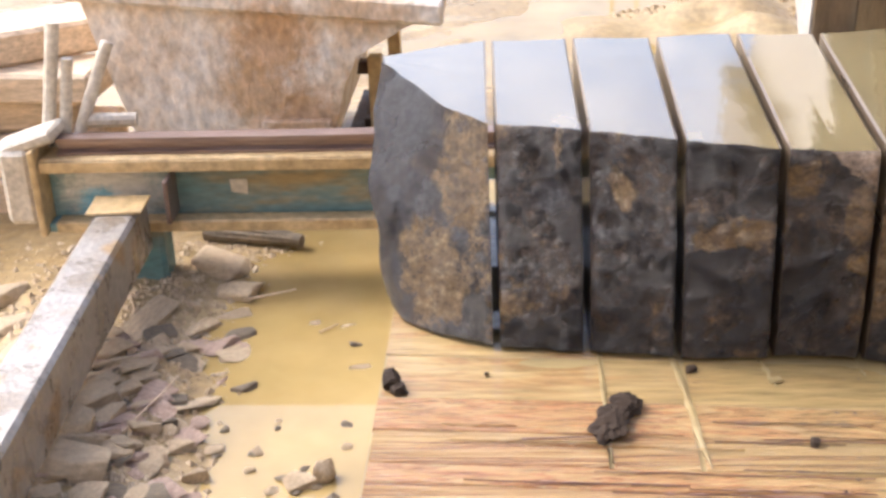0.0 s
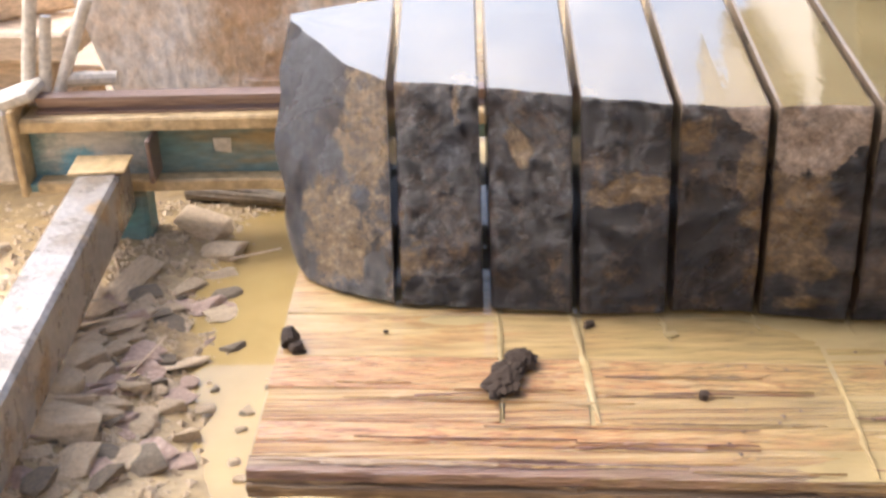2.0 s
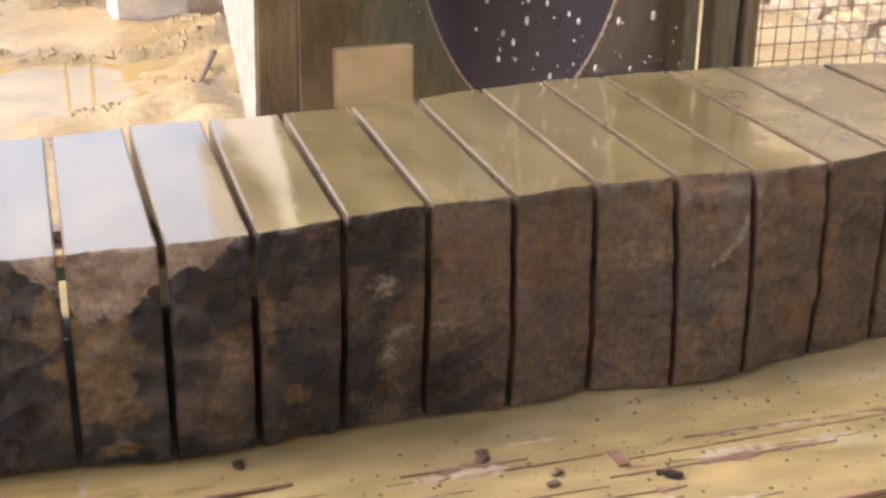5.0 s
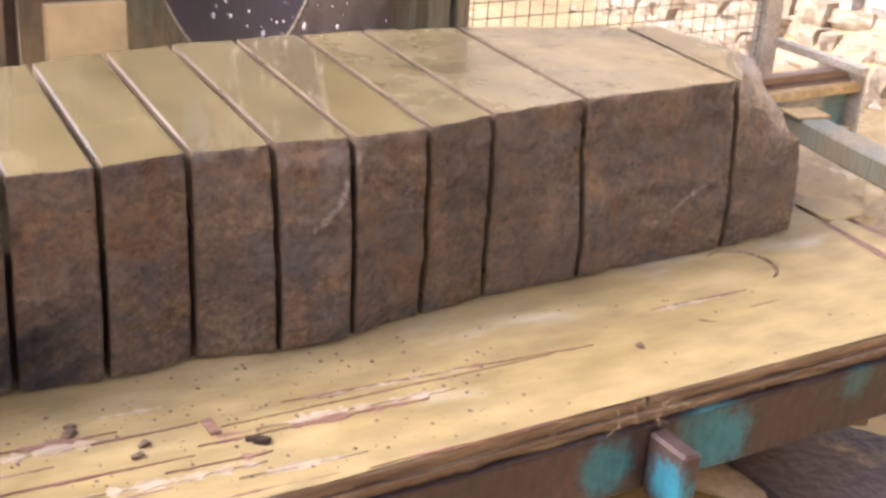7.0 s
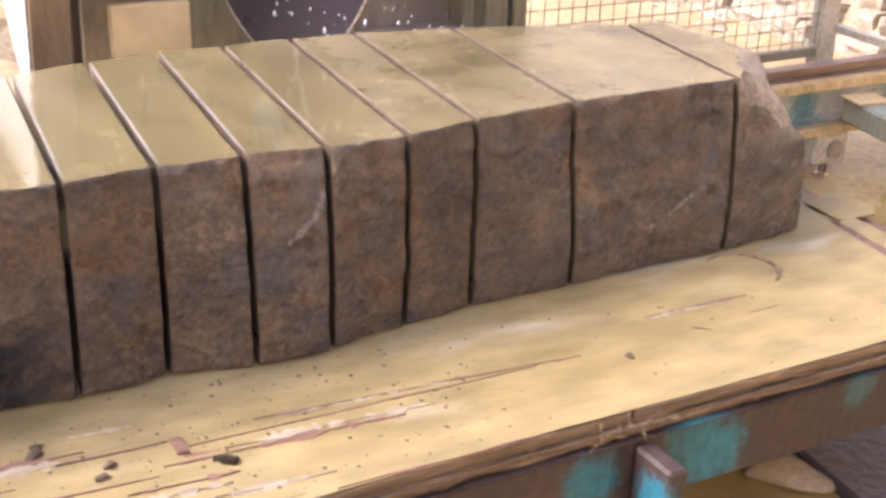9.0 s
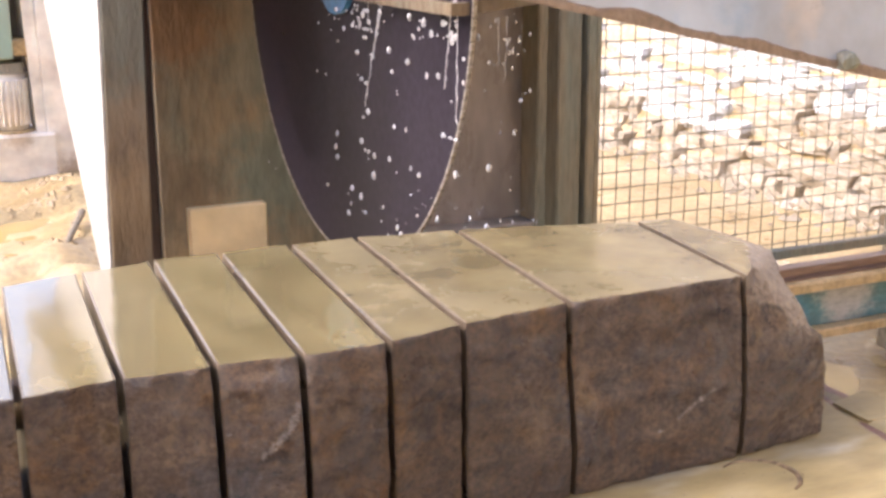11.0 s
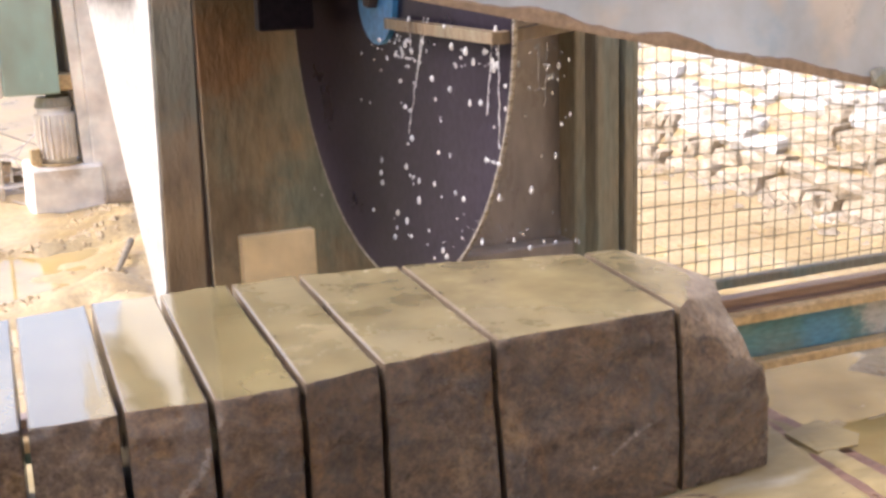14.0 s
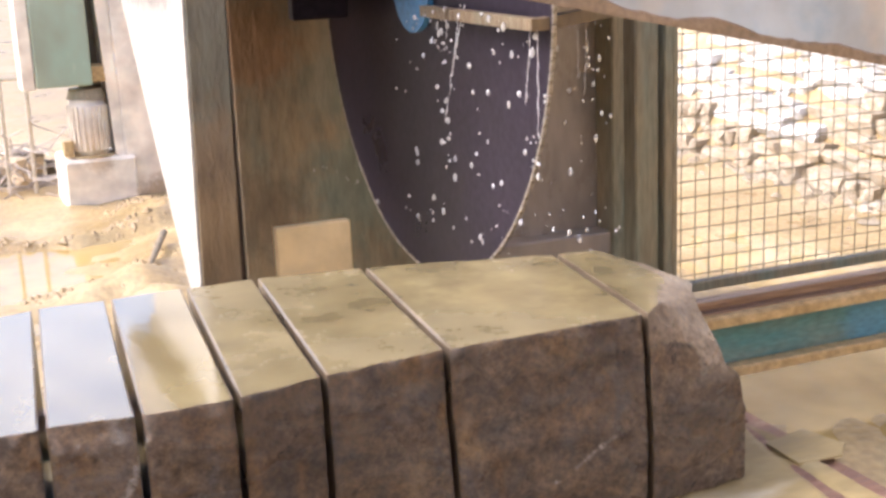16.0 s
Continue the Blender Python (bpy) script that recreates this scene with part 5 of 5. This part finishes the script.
# ---- bits lying on the deck, carried along with it ----
def clod_bm(sx, sy, sz, seed):
    """A flattened ragged lump of clay."""
    bm = bmesh.new()
    bmesh.ops.create_icosphere(bm, subdivisions=4, radius=0.5)
    for v in bm.verts:
        k = 1 + 0.55 * noise.noise(v.co * 3.2 + Vector((seed, 0, 2))) + 0.30 * noise.noise(v.co * 8 + Vector((0, seed, 5))) + 0.16 * noise.noise(v.co * 19 + Vector((seed, 4, 0)))
        v.co = Vector((v.co.x * k * sx, v.co.y * k * sy, max(-0.30, v.co.z) * (0.75 + 0.25 * k) * sz))
    return bm


def deck_bits():
    rnd = random.Random(21)

    def bit(name, x, y, sx, sy, sz, rz, material, lab, cat, seed, cuts=2, jag=0.14):
        ob = part(name, clod_bm(sx, sy, sz, seed) if name == "clay_clod" else stone_bm(sx, sy, sz, seed, cuts, jag), material)
        h = min(v.co.z for v in ob.data.vertices)
        for v in ob.data.vertices:
            v.co = Matrix.Rotation(radians(rz), 3, "Z") @ v.co + Vector((x, y, 0.4215 - h * 0.8))
        tagged(ob, lab, cat, "bits on the saw table")
        MOVING.append(ob)

    bit("clay_clod", -0.860, -0.098, 0.054, 0.108, 0.028, -16, M_clay, "dark brown clay clod lying on wet boards", "clay clod", 8, 9, 0.10)
    bit("clay_clod", -0.834, -0.047, 0.048, 0.054, 0.028, 20, M_clay, "dark brown clay clod lying on wet boards", "clay clod", 9, 9, 0.10)
    bit("stone_bit", -1.215, 0.03, 0.03, 0.034, 0.024, 10, M_clay, "dark stone bit on the edge of the deck", "stone bit", 3)
    bit("stone_bit", -1.20, 0.004, 0.024, 0.02, 0.014, 40, M_clay, "dark stone bit on the edge of the deck", "stone bit", 4)
    for x, y, s, d in ((-0.718, 0.072, 0.022, 1), (-0.558, -0.148, 0.022, 1), (-0.19, 0.022, 0.028, 1), (-1.058, 0.061, 0.010, 1), (0.472, -0.239, 0.034, 1), (0.297, -0.17, 0.022, 0), (0.194, -0.092, 0.03, 0), (0.276, -0.199, 0.024, 0), (1.281, -0.223, 0.022, 0), (0.204, -0.067, 0.022, 0), (0.46, -0.225, 0.02, 1)):
        bit("stone_bit", x, y, s * 0.85, s * 0.62, s * 0.4, rnd.uniform(0, 180), M_clay if d else M_bit, "small stone bit lying on the sludge-covered deck", "stone bit", rnd.randrange(90))
    bit("leaf_scrap", -0.584, 0.037, 0.022, 0.013, 0.004, 15, M_sludge, "yellow scrap lying on the wet boards", "scrap", 14)
    for a, b, r in (((-0.262, -0.062, 0.4255), (-0.12, -0.064, 0.4255), 0.005), ((1.47, -0.175, 0.4255), (1.50, -0.20, 0.4255), 0.002), ((-1.0, -0.135, 0.424), (-0.86, -0.128, 0.424), 0.002)):
        ob = tagged(part("splinter", tube(a, b, r, 6, r * 0.5), M_gouge), "thin wood splinter lying on the deck", "splinter", "bits on the saw table")
        MOVING.append(ob)
    ob = part("red_chip", box(0.405, 0.425, -0.185, -0.135, 0.4225, 0.4265, 0.001), M_gouge)
    tagged(ob, "reddish wood chip lying on the deck", "wood chip", "bits on the saw table")
    MOVING.append(ob)
    verts, faces = [], []
    for i in range(620):
        x = rnd.choice((rnd.gauss(0.75, 0.25), rnd.gauss(0.25, 0.3), rnd.uniform(-0.6, 2.2)))
        y = rnd.uniform(deck_front(x) + 0.03, 0.04)
        s = rnd.choice((0.0012, 0.0016, 0.002, 0.0026, 0.0042))
        b = len(verts)
        for dx, dy, dz in ((1, 0, 0), (-0.8, 0.3, 0), (0, 1, 0), (0.1, -1, 0), (0, 0, 0.7)):
            verts.append((x + dx * s * rnd.uniform(.6, 1.5), y + dy * s * rnd.uniform(.6, 1.5), 0.4235 + dz * s))
        for f in ((0, 2, 4), (2, 1, 4), (1, 3, 4), (3, 0, 4)):
            faces.append(tuple(b + k for k in f))
    me = bpy.data.meshes.new("grit")
    me.from_pydata(verts, [], faces)
    me.materials.append(M_bit)
    MOVING.append(tagged(new("grit", me), "dark grit specks scattered on the sludge", "grit", kind="stuff"))


deck_bits()


def loose_board():
    bm = prism([(2.169, 0.257), (2.166, 0.136), (2.274, 0.126), (2.322, 0.175), (2.294, 0.291)], "z", 0.4235, 0.4285, 0.001)
    ob = tagged(part("loose_board", bm, M_sludge), "sludge-covered board lying over the deck end", "board")
    MOVING.append(ob)


loose_board()


# ---- background ----
def stone_wall():
    t = thing("stone_wall", "long stepped bank of stacked pale quarry blocks", "stone wall", kind="structure")
    rnd = random.Random(9)
    meshes = []
    for i in range(16):
        bm = bmesh.new()
        bmesh.ops.create_cube(bm, size=1)
        bmesh.ops.subdivide_edges(bm, edges=bm.edges[:], cuts=2, use_grid_fill=True)
        for v in bm.verts:
            v.co *= 1 - 0.12 * max(0.0, v.co.length - 0.6) / 0.27
        o = part("block", rough(bm, 0.10, 2.2, i * 5.3), M_wall if i < 8 else M_wall_low, t)
        meshes.append(o.data)
        bpy.data.objects.remove(o)
    count = 0
    for row in range(13):
        y = 0.8 - row * 0.1
        while y < 8.6:
            L = rnd.choice((0.12, 0.2, 0.28, 0.4, 0.55)) * rnd.uniform(0.8, 1.2) * (0.7 if row < 4 else 1.0)
            h = rnd.uniform(0.075, 0.14)
            low = row < 2.5 + 2.5 * wob(y, row, 3, 0.8) or (rnd.random() < 0.10)
            o = new("block", rnd.choice(meshes[8:] if low else meshes[:8]))
            o.parent = t
            x = 4.42 + 0.02 * y + row * 0.098 + rnd.uniform(-0.04, 0.05) + max(0.0, 2.6 - y) * 0.15
            o.matrix_local = Matrix.LocRotScale((x, y + L / 2, row * 0.104 + 0.03), Euler((rnd.uniform(-.09, .09), rnd.uniform(-.12, .12), rnd.uniform(-.16, .16))), (0.40, L * 1.12, h * 1.2))
            y += L
            count += 1
    # upper slope is unseen, raised to keep sky out of the stone-top reflections
    bm = prism([(4.30, -0.05), (14, -0.05), (14, 5.6), (8.6, 4.8), (5.62, 1.40)], "y", -6, 16)
    part("bank", bm, M_ground, t)
    verts, faces = [], []
    for i in range(900):
        y = rnd.uniform(0.8, 7.5)
        x = 4.3 + 0.02 * y + max(0.0, 2.6 - y) * 0.15 - abs(rnd.gauss(0, 0.16))
        s = rnd.uniform(0.015, 0.06)
        b = len(verts)
        for dx, dy, dz in ((1, 0, 0), (-1, 0.2, 0), (0, 1, 0), (0.1, -1, 0), (0, 0, 0.7)):
            verts.append((x + dx * s * rnd.uniform(.6, 1.3), y + dy * s * rnd.uniform(.6, 1.3), 0.002 + dz * s))
        for f in ((0, 2, 4), (2, 1, 4), (1, 3, 4), (3, 0, 4)):
            faces.append(tuple(b + k for k in f))
    me = bpy.data.meshes.new("wall_rubble")
    me.from_pydata(verts, [], faces)
    me.materials.append(M_wall_low)
    tagged(new("wall_rubble", me), "loose pale rubble at the foot of the bank", "rubble", kind="stuff")


stone_wall()


def second_saw():
    t = thing("second_saw", "pale leaning column of another saw with a green housing and motor", "saw column")
    part("column", prism([(0.672, -0.05), (0.985, -0.05), (0.785, 1.5), (0.64, 1.5)], "y", 6.0, 6.25, 0.006), M_column, t, "pale leaning column")
    part("column_side", prism([(0.622, 0.02), (0.668, 0.02), (0.636, 1.5), (0.555, 1.5)], "y", 6.02, 6.24), M_column, t)
    part("housing", box(0.182, 0.507, 5.98, 6.25, 0.73, 1.7, 0.008), M_housing, t, "green steel housing")
    part("housing_side", box(0.10, 0.178, 5.99, 6.24, 0.72, 1.7, 0.006), M_column, t, "white painted side of the housing")
    part("bracket", box(0.50, 0.62, 6.03, 6.2, 0.74, 0.84, 0.008), M_mudsteel, t)
    part("dark_back", box(0.45, 0.60, 6.252, 6.30, 0.2, 1.7, 0.004), M_shed, t)
    pl = part("plinth", rough(box(0.28, 0.715, 5.95, 6.40, -0.05, 0.285, 0.015), 0.006, 6), M_column, t, "muddy concrete plinth")
    mo = part("motor", tube((0.475, 6.12, 0.30), (0.475, 6.12, 0.64), 0.105, 28), M_column, t, "muddy finned electric motor", True)
    part("motor_cap", tube((0.475, 6.12, 0.641), (0.475, 6.12, 0.70), 0.118, 28, 0.10), M_green, mo)
    part("motor_foot", tube((0.475, 6.12, 0.286), (0.475, 6.12, 0.2995), 0.14, 24), M_mudsteel, mo)
    for k in range(22):
        a = 2 * math.pi * k / 22
        part("fin", box(0.1055, 0.122, -0.005, 0.005, 0.33, 0.60, 0, m=Matrix.Translation((0.475, 6.12, 0)) @ Matrix.Rotation(a, 4, "Z")), M_column, mo)
    part("terminal_box", box(0.30, 0.36, 6.02, 6.12, 0.30, 0.40, 0.006), M_mudsteel, t)
    return t


second_saw()


def wire_tangle():
    rnd = random.Random(3)
    bm = bmesh.new()
    for k in range(46):
        p = Vector((rnd.gauss(0.06, 0.13), rnd.gauss(6.9, 0.25), rnd.uniform(0.0, 0.3)))
        d = Vector((rnd.uniform(-1, 1), rnd.uniform(-1, 1), rnd.uniform(-0.5, 0.5))).normalized()
        for j in range(7):
            q = p + d * 0.07
            q.z = max(0.004, q.z)
            tube(p, q, 0.005, 5, bm=bm)
            p = q
            d = (d + Vector((rnd.uniform(-1, 1), rnd.uniform(-1, 1), rnd.uniform(-0.7, 0.5))) * 0.7).normalized()
    tagged(part("wire_tangle", bm, M_panel2), "heap of tangled grey steel wire on the mud", "wire heap", kind="stuff")
    t = thing("steel_frame", "pale thin steel frame of two uprights and a bar", "steel frame")
    for x in (0.0, 0.16):
        part("rail", tube((x, 6.6, -0.02), (x + 0.02, 6.6, 1.7), 0.014, 8), M_galv, t)
    for z in (0.74,):
        part("rung", tube((0.003, 6.6, z), (0.165, 6.6, z), 0.010, 8), M_galv, t)


wire_tangle()

tagged(part("stick", rough(tube((0.60, 4.55, 0.10), (0.36, 3.80, 0.06), 0.02, 8, 0.012), 0.004, 6), M_rub_dark), "dark bent stick lying on the mud bank", "stick", "sticks in the mud")


# ---- sawing water ----
DROPS, SPLASH = [], []


def water():
    rnd = random.Random(17)
    meshes = []
    for k in range(5):
        bm = bmesh.new()
        bmesh.ops.create_icosphere(bm, subdivisions=2, radius=1)
        for v in bm.verts:
            v.co += noise.noise_vector(v.co * 1.5 + Vector((k * 7, 0, 0))) * 0.35
        o = part("water_drop", bm, M_drop, smooth=True)
        meshes.append(o.data)
        bpy.data.objects.remove(o)
    for i in range(250):
        u = rnd.random()
        if u < 0.24:
            x, y = 0.90, 1.43 + rnd.gauss(0, 0.035)
        elif u < 0.42:
            x, y = 0.92, 0.90 + rnd.gauss(0, 0.04)
        elif u < 0.56:
            x, y = 1.11 + rnd.gauss(0, 0.03), 0.95 + rnd.gauss(0, 0.03)
        elif u < 0.90:
            x, y = rnd.uniform(0.84, 0.93), rnd.uniform(0.86, 1.75)
        else:
            x, y = rnd.uniform(0.98, 1.25), rnd.uniform(0.86, 1.1)
        o = new("water_drop", rnd.choice(meshes))
        s = rnd.choice((0.0018, 0.0023, 0.0028, 0.0036, 0.0045, 0.0058))
        o.scale = (s, s, s * rnd.uniform(1.0, 2.6))
        tagged(o, "bright drop of water falling in front of the blade", "water drop", "falling water drops")
        DROPS.append((o, x, y, rnd.random(), 1.36))
    for i in range(24):
        o = new("splash_drop", rnd.choice(meshes))
        s = rnd.choice((0.0012, 0.0015, 0.002, 0.0026))
        o.scale = (s, s, s)
        tagged(o, "tiny bright drop splashing on the wet cut stone", "water drop", "splashing drops")
        SPLASH.append((o, rnd.uniform(0.70, 0.93), rnd.uniform(0.66, 0.76), rnd.random(), rnd.uniform(0.02, 0.09)))
    # unbroken threads of water under the spray bar
    for ti, (x, ya, yb, z0, z1) in enumerate(((0.905, 1.27, 1.44, 1.03, 1.37), (0.905, 1.30, 1.37, 1.17, 1.37), (0.905, 1.40, 1.41, 1.27, 1.36), (0.92, 0.868, 0.875, 1.06, 1.35), (0.915, 0.89, 0.93, 1.14, 1.35), (1.10, 0.95, 0.96, 1.14, 1.31), (1.075, 0.95, 0.95, 1.19, 1.31))):
        bm = bmesh.new()
        n = 26
        prev = Vector((x, ya, z1))
        for j in range(1, n + 1):
            u = j / n
            q = Vector((x, ya + (yb - ya) * u ** 0.8 + 0.016 * u * wob(j * 0.35, ti * 3.3, 1), z1 + (z0 - z1) * u))
            r = 0.0022 * (0.5 + 1.3 * abs(wob(j * 0.6, ti * 5.1, 4))) * (1.3 if ti == 0 else 0.8)
            tube(prev, q, r, 7, r * 0.8, bm=bm)
            prev = q
        tagged(part("water_thread", bm, M_drop, smooth=True), "thin thread of water running off the spray bar", "water jet", "threads of water")


water()


def motions():
    rows = [(0, .421), (2, .257), (4, .089), (5.5, -.044), (7, -.182), (8.5, -.321), (10, -.459), (12, -.640), (14, -.823), (16, -1.007)]
    for ob in MOVING:
        walk(ob, [(t, pose(s, 0, 0)) for t, s in rows])
    for ob, x, y, ph, top in DROPS:
        rows = []
        k = -1
        per = 0.5
        while True:
            k += 1
            t0 = (k - ph) * per
            if t0 > 16.6:
                break
            # falls in front of the blade, then is carried back up behind the panel
            for dt, p in ((0.0, (x, y, top)), (0.14, (x, y, top - 0.11)), (0.27, (x, y - 0.004, top - 0.34)), (0.38, (x, y - 0.01, 0.72)), (0.42, (x, 3.1, 0.70)), (0.46, (x, 3.1, 1.9))):
                rows.append((t0 + dt, p))
        ts = [r[0] for r in rows]
        def at(t):
            return [float(np.interp(t, ts, [r[1][i] for r in rows])) for i in range(3)]
        inside = [(0.0, pose(*at(0.0)))] + [(t, pose(*p)) for t, p in rows if 0.02 < t < 15.98] + [(16.0, pose(*at(16.0)))]
        walk(ob, inside)
    for ob, x, y, ph, h in SPLASH:
        rows = []
        for k in range(-1, 56):
            for dt, u in ((0.0, 0.0), (0.08, 0.78), (0.15, 1.0), (0.22, 0.78)):
                rows.append(((k + ph) * 0.3 + dt, u))
        ts, us = [r[0] for r in rows], [r[1] for r in rows]
        at = lambda t: pose(x, y, 0.848 + h * float(np.interp(t, ts, us)))
        walk(ob, [(0.0, at(0.0))] + [(t, at(t)) for t in ts if 0.02 < t < 15.98] + [(16.0, at(16.0))])
    walk(BLADE, [(k * 0.1, pose(BX, BY, BZ, 0, 0, 0) @ Matrix.Rotation(radians(-55 * k), 4, "X")) for k in range(161)])


motions()
